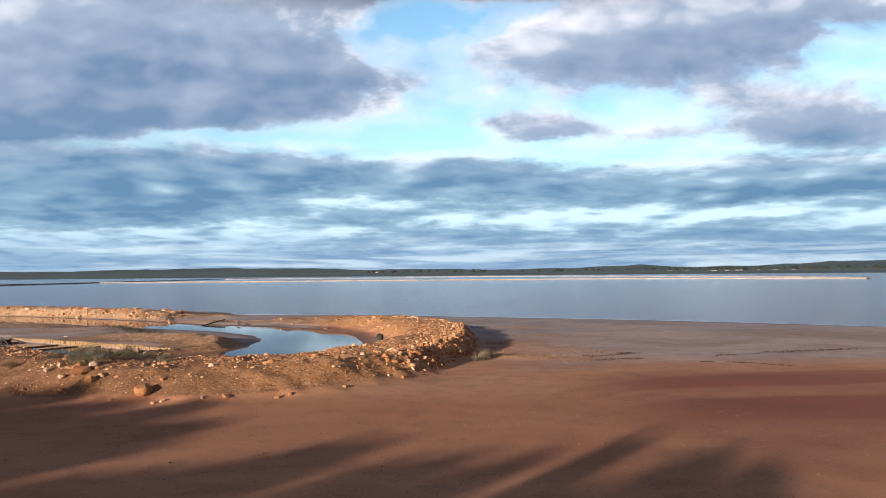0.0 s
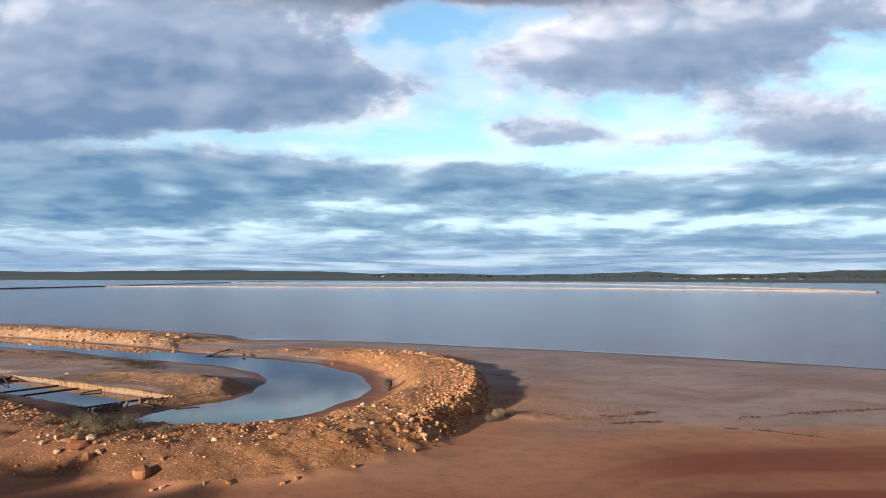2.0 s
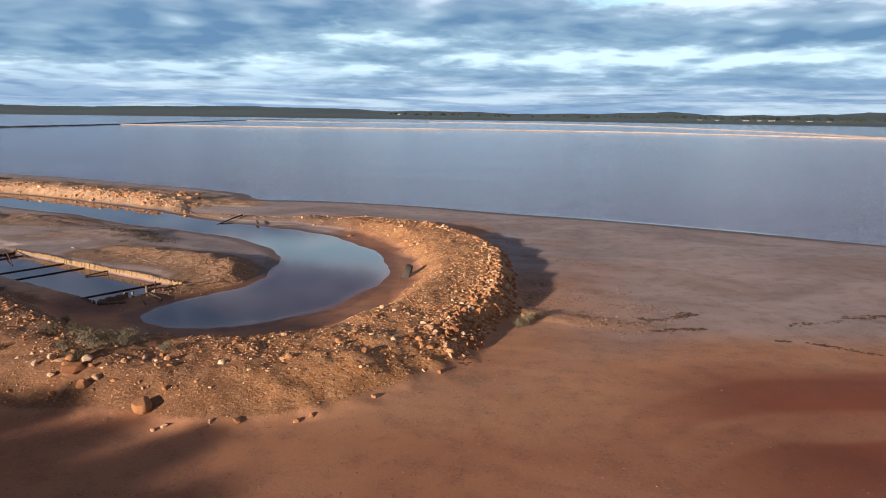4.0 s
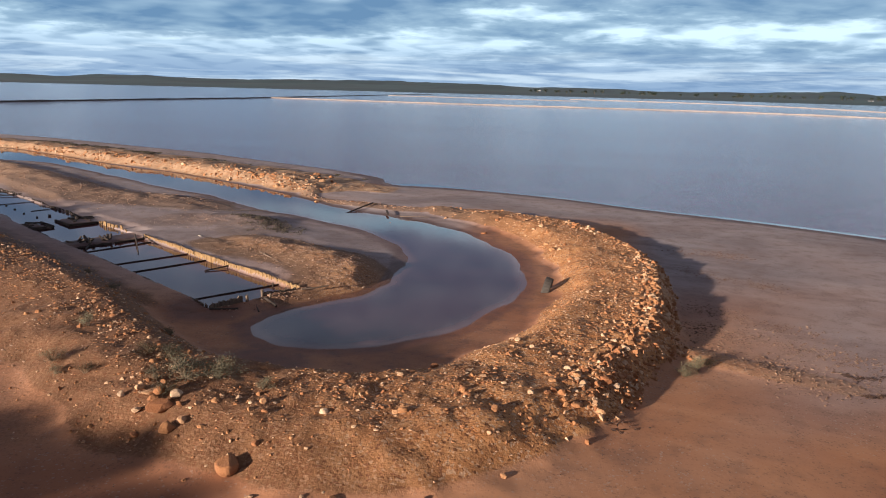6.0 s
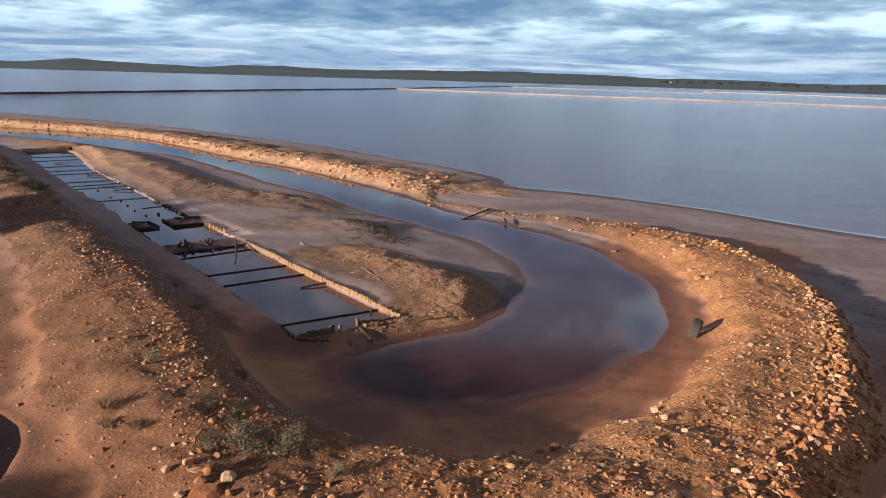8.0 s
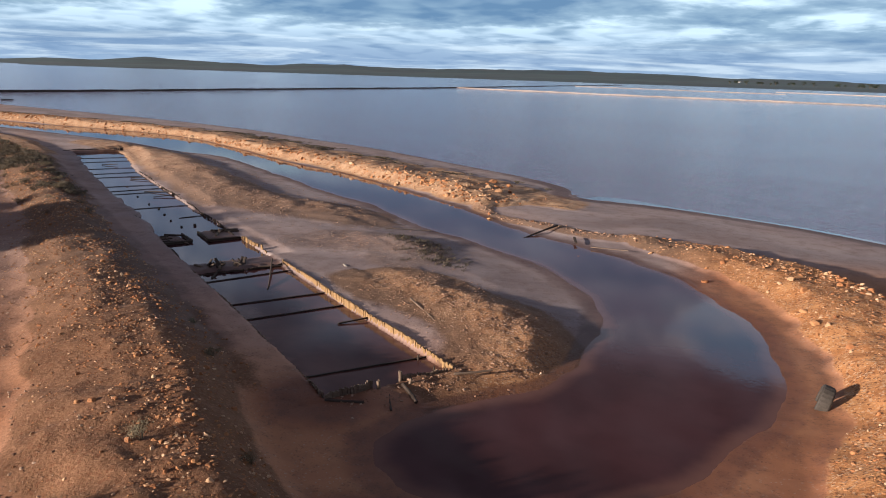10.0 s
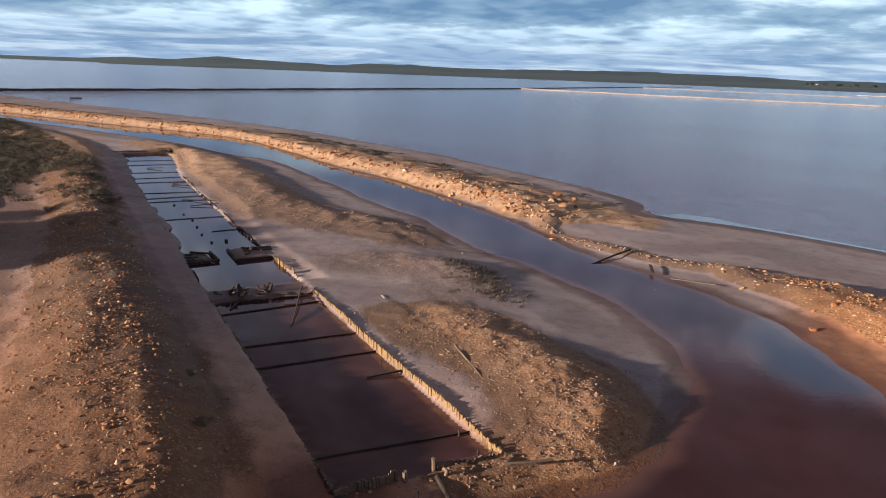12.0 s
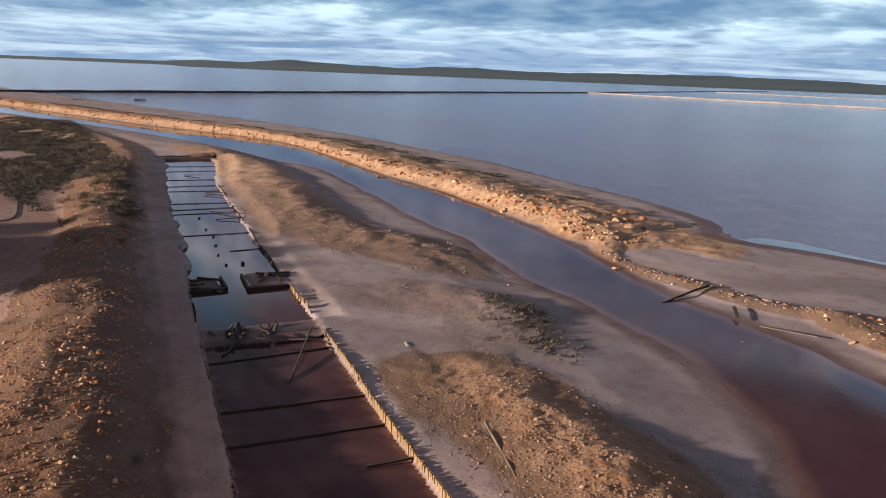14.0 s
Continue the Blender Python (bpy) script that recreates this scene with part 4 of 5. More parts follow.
plank_wall("bank_lining", 21.8, 5.56, 28.2, 5.48, [0.3, 0.36, 0.3], DARK, "dark plank lining under the mud bank", 13, 0.25)
plank_wall("bank_lining", 32.0, 5.42, 60.0, 5.1, [0.22, 0.26, 0.2, 0.26], DARK, "dark rotten plank lining of the flooded dock", 14, 0.35, pitch=0.16)
plank_wall("cross_wall", 19.7, 5.4, 19.6, 2.6, [0.08, 0.12, 0.16], DARK, "dark plank wall across the dock under silt", 15, 0.0)
plank_wall("cross_wall", 19.6, 2.4, 19.7, 0.1, [0.16, 0.12, 0.22], DARK, "dark plank wall across the dock beside the palisade", 16, 0.0)


def baulk_stack(u0, v0, u1, v1, rows, label, seed):
    """Baulks lying one on another along the front of a silted sluice."""
    a, b = dock_place(u0, v0), dock_place(u1, v1)
    thing = new("sluice_front")
    thing.location = a
    thing.rotation_euler = (0, 0, math.atan2((b - a).y, (b - a).x))
    for k in range(rows):
        p = part("baulk", timber_bm((b - a).length * (1 - 0.05 * k), 0.16, 0.13, seed + k, 0.16, 10), M_DARKWOOD, thing)
        p.location = (0.03 * k, 0.03 * (k % 2), -0.10 + 0.125 * k)
        p.rotation_euler = (0.1 * k, 0.012 * (k - 1), 0.01 * (k % 3 - 1))
    return tagged(thing, label, "sluice")


baulk_stack(28.4, 5.5, 28.5, 3.5, 3, "black rotten baulks fronting a silted sluice block", 17)
baulk_stack(28.5, 3.45, 31.2, 3.5, 3, "black baulks along the side of the silted sluice block", 23)
baulk_stack(28.2, 2.3, 28.3, -0.1, 3, "black rotten baulks fronting the other sluice block", 29)
baulk_stack(28.3, 2.3, 31.6, 2.25, 3, "black baulks along the side of the other sluice block", 37)
plank_wall("far_sluice", 89.4, 5.2, 89.0, -2.4, [0.35, 0.5, 0.3, 0.55], DARK, "black timber sluice at the end of the dock", 21, 0.1)

# tie beams across the dock
for n, (ua, ub, za, zb, va, vb) in enumerate([(2.65, 2.15, 0.20, 0.24, 5.75, -0.1), (10.6, 10.5, 0.16, 0.20, 5.7, -0.05), (13.25, 13.05, 0.18, 0.20, 5.6, -0.05), (18.0, 18.4, 0.18, 0.24, 5.6, -0.05),
                                              (37.6, 37.9, 0.08, 0.12, 2.2, -0.1), (42.9, 43.1, 0.13, 0.12, 5.3, 0.0), (51.2, 51.4, 0.12, 0.1, 5.2, 0.0), (53.1, 53.6, 0.12, 0.1, 5.2, 0.0), (56.2, 56.0, 0.1, 0.1, 5.1, 0.0), (63.0, 62.8, 0.1, 0.1, 5.0, 0.0),
                                              (66.0, 66.2, 0.1, 0.1, 5.0, 0.0), (70.5, 70.3, 0.1, 0.1, 5.0, -0.3), (77.0, 77.3, 0.1, 0.1, 4.6, -1.2), (81.5, 81.2, 0.1, 0.1, 4.4, -1.7)]):
    timber("tie_beam", dock_place(ua, va, 0.025), dock_place(ub, vb, 0.04), 0.08 if ua < 25 else 0.055, 0.07 if ua < 25 else 0.05, M_DARKWOOD, "dark waterlogged tie beam spanning the dock", "beam", 50 + n, "tie beams of the dock")
timber("beam_stub", dock_place(7.95, 1.6, 0.05), dock_place(7.8, -0.1, 0.16), 0.09, 0.08, M_DARKWOOD, "broken stub of a dark tie beam", "beam", 71)
timber("beam_stub", dock_place(52.0, 2.0, 0.06), dock_place(49.9, -0.2, 0.2), 0.08, 0.07, M_DARKWOOD, "fallen dark beam leaning on the dock edge", "beam", 72)
timber("beam_stub", dock_place(48.4, 1.9, 0.06), dock_place(48.1, -0.4, 0.22), 0.08, 0.07, M_DARKWOOD, "fallen dark beam leaning on the dock edge", "beam", 73)
timber("beam_stub", dock_place(60.4, 1.8, 0.05), dock_place(59.4, -0.2, 0.18), 0.08, 0.07, M_DARKWOOD, "fallen dark beam leaning on the dock edge", "beam", 74)
timber("beam_stub", dock_place(61.8, 1.5, 0.05), dock_place(60.9, -0.3, 0.18), 0.08, 0.07, M_DARKWOOD, "fallen dark beam leaning on the dock edge", "beam", 75)
timber("beam_stub", dock_place(74.0, 2.6, 0.06), dock_place(73.0, 1.0, 0.2), 0.09, 0.08, M_DARKWOOD, "dark beam end rising from the flooded dock", "beam", 76)
log("leaning_pole", dock_place(20.3, 0.45, 0.42), dock_place(15.2, 2.75, -0.05), 0.05, 0.04, M_DARKWOOD, "dark pole leaning from the cross wall into the water", "pole", 81)
timber("loose_board", dock_place(19.3, 1.75, 0.26), dock_place(19.0, 0.35, 0.24), 0.16, 0.05, M_GREYWOOD, "pale loose board on the cross wall", "board", 82)
for n, (x, y) in enumerate([(-20.97, 51.56), (-19.78, 50.79)]):
    log("stake", (x, y, -0.3), (x + 0.05, y - 0.04, 0.24), 0.05, 0.04, M_DARKWOOD, "short dark stake standing inside the palisade", "stake", 84 + n, "stakes beside the palisade")
# standing stumps in the flooded part
for n, (x, y, h, rad) in enumerate([(-49.7, 65.8, 0.09, 0.10), (-49.2, 66.7, 0.16, 0.13), (-52.1, 67.0, 0.08, 0.09), (-54.4, 68.5, 0.09, 0.12), (-56.7, 70.0, 0.08, 0.11), (-59.1, 71.1, 0.08, 0.10), (-63.0, 73.3, 0.09, 0.12), (-68.5, 76.8, 0.08, 0.1)]):
    log("mooring_stump", (x, y, -0.42), (x + 0.02, y, h), rad, rad * 0.85, M_DARKWOOD, "rotten black stump standing in the dock", "stump", 90 + n, "stumps down the dock")
# wreckage on the cross wall
r = random.Random(4)
for n in range(22):
    cu_, cv_ = (21.0, 3.8) if n % 3 else (20.9, 2.6)
    u, v = cu_ + r.gauss(0, 0.22), cv_ + r.gauss(0, 0.28)
    a, up_ = r.uniform(0, 6.28), r.uniform(0.05, 0.34) if n % 4 else r.uniform(0.0, 0.08)
    l = r.uniform(0.28, 0.7)
    timber("broken_timber", dock_place(u, v, 0.14), dock_place(u + l * math.cos(a), v + l * math.sin(a) * 0.7, 0.18 + up_), r.uniform(0.11, 0.22), r.uniform(0.08, 0.16), M_GREYWOOD if n % 4 == 0 else M_DARKWOOD,
           "splintered timber in the wreck on the cross wall", "timber", 110 + n, "wreckage on the cross wall")
timber("broken_timber", dock_place(20.2, 3.9, 0.12), dock_place(18.8, 4.8, 0.02), 0.12, 0.10, M_DARKWOOD, "dark timber sliding from the cross wall into the water", "timber", 140)

# rotten timbers heaped on the silted sluice blocks
for n in range(20):
    u, v = (29.7, 4.5) if n % 2 else (29.9, 0.9)
    u, v = u + r.uniform(-1.1, 0.9), v + r.uniform(-0.8, 0.8)
    a, l = r.gauss(1.57 if n % 3 else 0.0, 0.35), r.uniform(0.5, 1.5)
    w_ = r.uniform(0.10, 0.2)
    h0 = float(lie(*dock_place(u, v)[:2])[0])
    timber("rotten_timber", dock_place(u - l / 2 * math.cos(a), v - l / 2 * math.sin(a), max(h0, 0.02) + w_ * 0.25), dock_place(u + l / 2 * math.cos(a), v + l / 2 * math.sin(a), max(h0, 0.02) + w_ * 0.3 + r.uniform(0, 0.08)),
           w_, w_ * 0.7, M_GREYWOOD if n % 5 == 0 else M_DARKWOOD, "rotten timber lying on the silted sluice block", "timber", 240 + n, "timbers on the sluice blocks")

# the broken gate by the channel
for n, (a, b, r0, mat, what) in enumerate([((-20.3, 48.95, -0.2), (-20.35, 48.9, 0.56), 0.10, M_GREYWOOD, "split grey gate post standing in mud"),
                                           ((-19.9, 48.75, -0.2), (-19.75, 48.75, 0.42), 0.08, M_GREYWOOD, "leaning grey gate post"),
                                           ((-20.05, 48.6, 0.18), (-18.9, 47.6, 0.1), 0.09, M_DARKWOOD, "dark fallen log beside the gate post"),
                                           ((-20.75, 47.9, -0.1), (-20.7, 47.8, 0.5), 0.09, M_GREYWOOD, "short grey post at the broken wall"),
                                           ((-21.9, 45.9, 0.1), (-20.6, 46.6, 0.1), 0.10, M_DARKWOOD, "dark log sunk in the mud"),
                                           ((-18.5, 50.1, 0.42), (-17.3, 51.2, 0.46), 0.055, M_GREYWOOD, "grey driftwood log lying on rubble"),
                                           ((-20.1, 47.7, 0.05), (-19.4, 46.6, 0.02), 0.06, M_DARKWOOD, "thin dark branch in the mud")]):
    log("gate_timber", a, b, r0, r0 * 0.8, mat, what, "post" if "post" in what else "log", 130 + n, "timbers of the broken gate")

# loose timber on the flats
log("drift_log", (-25.9, 77.75, -0.02), (-24.4, 82.0, 0.38), 0.06, 0.08, M_DARKWOOD, "dark log reaching from the bank into the channel", "log", 150)
timber("drift_plank", (-22.2, 79.2, 0.26), (-21.5, 77.4, 0.20), 0.22, 0.07, M_DARKWOOD, "wide brown plank lying on the beach", "plank", 151)
timber("drift_plank", (-20.3, 77.0, 0.15), (-17.5, 77.05, 0.24), 0.10, 0.05, M_GREYWOOD, "narrow pale plank lying on the beach", "plank", 153)
log("drift_pole", (-37.7, 73.5, 0.27), (-32.4, 74.7, 0.24), 0.036, 0.03, M_DARKWOOD, "long thin grey pole on the island", "pole", 155)
log("drift_pole", (-24.9, 58.0, 0.50), (-22.3, 55.6, 0.36), 0.045, 0.035, M_GREYWOOD, "thin pale branch on the rubble mound", "pole", 156)
timber("drift_plank", (-32.3, 62.5, 0.28), (-31.9, 62.2, 0.28), 0.12, 0.05, M_BONE, "short bleached board on the mud", "plank", 157)
log("floating_log", (-229.2, 168.0, 0.1), (-228.6, 171.6, 0.12), 0.17, 0.13, M_DARKWOOD, "dark log stranded in the lake", "log", 158)
log("floating_log", (-232.0, 150.0, 0.1), (-231.2, 154.0, 0.1), 0.16, 0.13, M_DARKWOOD, "dark log stranded near the far spit", "log", 159)


# ---- an old tyre half sunk in the beach ----
def build_tyre():
    bm = bmesh.new()
    ro, ri, wd, seg = 0.66, 0.38, 0.24, 44
    prof = [(ri, -wd * 0.8), (ri + 0.06, -wd), (ro - 0.07, -wd), (ro - 0.01, -wd * 0.75), (ro, -wd * 0.3), (ro, wd * 0.3), (ro - 0.01, wd * 0.75), (ro - 0.07, wd), (ri + 0.06, wd), (ri, wd * 0.8), (ri + 0.03, 0)]
    rings = []
    for i in range(seg):
        a = 2 * math.pi * i / seg
        tread = 0.012 if i % 2 else 0.0
        rings.append([bm.verts.new(((rad - (tread if rad > ro - 0.02 else 0)) * math.cos(a), z, (rad - (tread if rad > ro - 0.02 else 0)) * math.sin(a))) for rad, z in prof])
    for i in range(seg):
        p, q = rings[i], rings[(i + 1) % seg]
        for j in range(len(prof)):
            bm.faces.new((p[j], p[(j + 1) % len(prof)], q[(j + 1) % len(prof)], q[j]))
    bmesh.ops.recalc_face_normals(bm, faces=bm.faces)
    ob = part("tyre", bm, M_RUBBER)
    ob.matrix_world = pose(-4.95, 55.6, height(-4.95, 55.6) + 0.16, 14, 0, 88)
    tagged(ob, "old worn tractor tyre standing half sunk in the beach", "tyre")


build_tyre()


# ---- stones ----
def stone_shape(seed, level, lo=0.34, hi=0.70, cut=9):
    r = random.Random(seed)
    bm = bmesh.new()
    bmesh.ops.create_icosphere(bm, subdivisions=level, radius=1.0)
    sx, sy, sz = r.uniform(0.85, 1.3), r.uniform(0.75, 1.1), r.uniform(0.5, 0.85)
    cuts = [(Vector((r.gauss(0, 1), r.gauss(0, 1), r.gauss(0, 1))).normalized(), r.uniform(lo, hi)) for _ in range(cut)]
    for v in bm.verts:
        c = v.co.copy()
        for n, d in cuts:
            k = c.dot(n) - d
            if k > 0:
                c -= n * k
        c *= 1 + 0.06 * noise.noise(c * 1.7 + Vector((seed, 0, 0)))
        v.co = Vector((c.x * sx, c.y * sy, c.z * sz))
    return bm


ROCKS = []
for k in range(9):
    me = bpy.data.meshes.new("rock")
    bm = stone_shape(k + 1, 3, 0.50, 0.88, 11)
    bm.to_mesh(me)
    bm.free()
    me.materials.append(M_STONE)
    ROCKS.append(me)


def rock(x, y, size, kind, label, group, turn=None, sink=0.25):
    ob = new("rock", ROCKS[kind])
    ob.location = (x, y, height(x, y) + size * (0.30 - sink))
    ob.rotation_euler = (rng.uniform(-0.4, 0.4), rng.uniform(-0.4, 0.4), rng.uniform(0, 6.28) if turn is None else turn)
    ob.scale = (size, size * rng.uniform(0.85, 1.1), size * rng.uniform(0.85, 1.15))
    tagged(ob, label, "rock", group)


for x, y, s, kd in [(-16.5, 33.3, 0.36, 1), (-15.7, 32.45, 0.30, 6), (-17.1, 34.2, 0.24, 0), (-17.5, 34.1, 0.20, 1), (-17.0, 33.7, 0.22, 2), (-16.3, 34.0, 0.20, 4), (-17.9, 34.3, 0.20, 5), (-17.4, 34.9, 0.17, 7), (-16.7, 34.5, 0.17, 8),
                    (-18.4, 33.9, 0.15, 6), (-17.4, 33.3, 0.18, 3), (-15.9, 33.5, 0.15, 3), (-18.0, 34.9, 0.14, 2)]:
    rock(x + 0.4, y - 0.6, s * 1.05, kd, "pale rounded boulder in the scoured bank", "boulders in the scour", sink=-0.12)
rock(-12.55, 30.65, 0.40, 0, "large orange boulder at the foot of the bank", "boulders at the bank foot", 0.6, 0.0)
for x, y, s in [(-11.3, 29.6, 0.14), (-11.6, 29.3, 0.12), (-9.8, 29.9, 0.15), (-6.9, 30.3, 0.16), (-6.4, 30.7, 0.15), (-2.0, 35.6, 0.15), (-4.4, 32.6, 0.16), (-8.9, 30.0, 0.2), (-13.6, 30.0, 0.1)]:
    rock(x, y, s, 3 + int(s * 100) % 6, "loose stone at the foot of the bank", "stones at the bank foot")

# the larger stones of the bow, one by one
bow_pts = curve([(p[0], p[1]) for p in BOW[::4]], 0.5)
N_ROCK, made = 235, 0
while made < N_ROCK:
    i = rng.integers(0, int(len(bow_pts) * 0.62))
    px, py = bow_pts[i] + rng.normal(0, 2.1, 2)
    if py > 82 or py < 29.5:
        continue
    z, c = lie(px, py)
    if c < 0.55 or z < 0.3:
        continue
    s = 0.075 + 0.12 * rng.random() ** 2.2
    rock(px, py, s, 3 + rng.integers(0, 6), "rough limestone lump on the clay bank", "stones on the bow-shaped bank")
    made += 1
for x, y, s in [(-34.6, 93.9, 0.35), (-36.3, 95.0, 0.42), (-35.2, 96.4, 0.3), (-38.6, 92.3, 0.32), (-37.6, 97.9, 0.34), (-33.9, 95.2, 0.3), (-24.4, 82.3, 0.22), (-31.8, 84.9, 0.26), (-26.9, 82.9, 0.2), (-47.2, 94.6, 0.35), (-60.3, 101.5, 0.4), (-86.0, 113.0, 0.5), (-102.6, 119.6, 0.6), (-92.5, 115.6, 0.5), (-11.6, 72.1, 0.28), (-16.0, 77.6, 0.2)]:
    rock(x, y, s, int(x * 7) % 9, "pale boulder on the sandy spit", "boulders on the spit")
for x, y, s in [(-8.79, 39.98, 0.20), (-8.36, 40.32, 0.26), (-5.68, 45.0, 0.24), (-9.42, 38.99, 0.20), (-10.2, 37.9, 0.18), (-1.5, 39.47, 0.30), (-1.3, 39.9, 0.20), (0.42, 42.92, 0.22), (-2.45, 37.26, 0.24),
                (0.28, 46.29, 0.20), (-8.14, 34.34, 0.20), (-5.14, 35.18, 0.22), (-3.0, 37.58, 0.18), (-3.4, 38.43, 0.20), (-4.07, 36.97, 0.18), (-10.9, 75.3, 0.26), (-14.1, 81.8, 0.2), (-6.0, 69.6, 0.28), (-6.7, 71.4, 0.26), (-5.3, 64.8, 0.26),
                (-5.9, 66.8, 0.24), (-3.9, 61.5, 0.26), (-4.8, 64.2, 0.2)]:
    rock(x, y, s, 3 + int(abs(x * 7)) % 6, "large pale limestone block on the clay bank", "stones on the bow-shaped bank", sink=0.12)
for x, y, s in [(-37.87, 100.07, 0.5), (-35.48, 99.11, 0.36), (-36.12, 96.99, 0.34), (-36.4, 93.39, 0.3), (-45.97, 100.37, 0.3), (-31.0, 83.2, 0.28)]:
    rock(x, y, s, int(x * 7) % 9, "pale boulder on the sandy spit", "boulders on the spit")
rock(-20.45, 74.35, 0.14, 4, "small white stone at the water's edge", "", sink=0.2)


def scatter(name, line, spread, count, lo, hi, power, need, label, zmin=0.05, cut=1.0, mat=None):
    """Many small stones near a line, in one mesh: too many to count."""
    shapes = []
    for k in range(16):
        bm = stone_shape(200 + k, 2 if k < 8 else 1)
        shapes.append((np.array([v.co[:] for v in bm.verts]), np.array([[v.index for v in f.verts] for f in bm.faces])))
        bm.free()
    n = count * 4
    i = rng.integers(0, int(len(line) * cut), n)
    p = line[i, :2] + rng.normal(0, 1, (n, 2)) * spread
    z, c = lie(p[:, 0], p[:, 1])
    clump = 0.55 + 0.9 * fbm(p[:, 0], p[:, 1], 0.5, 3)
    ok = (z > zmin) & (c + 0.25 * rng.random(n) > need) & (rng.random(n) < clump)
    p, z = p[ok][:count], z[ok][:count]
    V, F, base = [], [], 0
    for k in range(len(p)):
        s = lo + (hi - lo) * rng.random() ** power
        sv, sf = shapes[k % 8 + (8 if s < 0.10 else 0)]
        a = rng.uniform(0, 6.28)
        ca_, sa_ = math.cos(a) * s, math.sin(a) * s
        q = np.stack([sv[:, 0] * ca_ - sv[:, 1] * sa_ + p[k, 0], sv[:, 0] * sa_ + sv[:, 1] * ca_ + p[k, 1], sv[:, 2] * s * rng.uniform(0.8, 1.25) + z[k] + s * 0.08], 1)
        V.append(q)
        F.append(sf + base)
        base += len(sv)
    ob = mesh_object(name, np.vstack(V).tolist(), np.vstack(F).tolist(), mat or (M_GRAVEL if name == "gravel" else M_STONE))
    tagged(ob, label, "rubble", kind="stuff")


scatter("rubble", bow_pts, 2.4, 30000, 0.014, 0.10, 3.4, 0.5, "orange and pale limestone rubble over the clay bank", cut=0.60)
scatter("gravel", bow_pts[int(len(bow_pts) * 0.45):], 2.4, 16000, 0.012, 0.06, 3.2, 0.35, "fine brown rubble along the straight bank", cut=0.7)
scatter("rubble", SPIT, 2.0, 8000, 0.04, 0.20, 3.0, 0.5, "pale limestone rubble on the spit", zmin=0.15)
face = SPIT[:, :2] + np.array([-0.35, -0.94]) * 1.3
scatter("rubble", face, 0.8, 1300, 0.12, 0.42, 2.2, 0.3, "large pale limestone lumps on the face of the spit", zmin=0.1)
scatter("rubble", curve([(-4, 78.5), (0.2, 70), (2.0, 62), (2.0, 54), (1.5, 47.5), (0.2, 42), (-2.6, 37.6)], 0.5), 0.8, 1400, 0.05, 0.24, 2.4, 0.3, "broken limestone along the outer edge of the bank")
scatter("gravel", curve([(-21.5, 46.2), (-20.2, 48.4), (-18.0, 50.2)], 0.4), 0.7, 260, 0.02, 0.10, 2.0, 0.1, "muddy rubble round the broken gate", zmin=0.0)
scatter("rubble", bow_pts, 2.3, 2200, 0.045, 0.16, 2.0, 0.6, "fist to head sized limestone lumps on the clay bank", cut=0.60)
scatter("gravel", KNOLL, 1.9, 8000, 0.012, 0.075, 3.2, 0.3, "brown gravel on the island mound")
scatter("gravel", KNOLL, 1.7, 500, 0.04, 0.12, 2.2, 0.25, "loose stones on the island mound")
scatter("gravel", RIDGE, 3.2, 9000, 0.02, 0.11, 2.8, 0.12, "brown gravel along the island ridge")
scatter("gravel", MOUND, 1.8, 2200, 0.012, 0.07, 2.8, 0.12, "thin brown gravel on the low island mound")
scatter("gravel", STRING, 0.6, 500, 0.03, 0.16, 2.0, 0.2, "string of stones beside the channel")
scatter("gravel", curve([(2.4, 47.2), (5, 45.4), (8.4, 43.5)], 0.5), 1.1, 1100, 0.02, 0.09, 2.0, -1, "gravel spread out on the flat beach", mat=M_DARKGRAVEL)
scatter("gravel", curve([(3.4, 54), (6.6, 51.6), (9.0, 50.6)], 0.5), 0.7, 700, 0.02, 0.08, 2.0, -1, "thin gravel patches on the flat beach", mat=M_DARKGRAVEL)
scatter("gravel", curve([(3.6, 63), (6.4, 61), (9.0, 59.8)], 0.5), 0.6, 500, 0.02, 0.08, 2.0, -1, "thin gravel patches on the flat beach", mat=M_DARKGRAVEL)
scatter("gravel", curve([(4.0, 70), (8.2, 68.5)], 0.5), 0.8, 300, 0.02, 0.09, 2.0, -1, "thin gravel patches on the flat beach", mat=M_DARKGRAVEL)
scatter("gravel", curve([(3.0, 49.8), (7.8, 48.1), (10.2, 46.0)], 0.5), 0.9, 1300, 0.02, 0.08, 2.2, -1, "dark gravel tongue reaching out on the flat beach", mat=M_DARKGRAVEL)
scatter("gravel", curve([(-5, 30), (6, 27), (16, 31), (22, 36)], 0.5), 4.5, 300, 0.015, 0.05, 2.0, -1, "scattered pebbles on the red flat", mat=M_DARKGRAVEL)
scatter("gravel", curve([(-12, 24), (0, 21), (12, 22)], 0.5), 3.5, 500, 0.015, 0.05, 2.0, -1, "scattered dark pebbles on the shaded flat", mat=M_DARKGRAVEL)
scatter("gravel", curve([(-16, 27), (-6, 24), (6, 23), (16, 26)], 0.5), 4.0, 1100, 0.012, 0.045, 2.6, -1, "small clods strewn over the near flat", mat=M_DARKGRAVEL)
scatter("rubble", curve([(-4.5, 74.8), (-1.2, 68.2), (0.8, 61.2), (1.0, 54), (0.4, 47.8), (-1.3, 42)], 0.5), 0.45, 520, 0.07, 0.27, 1.8, 0.3, "broken limestone along the brow of the bank")
scatter("gravel", curve([(-24, 36.5), (-31, 39.5), (-41, 47), (-50, 54)], 0.5), 1.2, 900, 0.02, 0.10, 2.5, -1, "stones strewn along the foot of the bank")


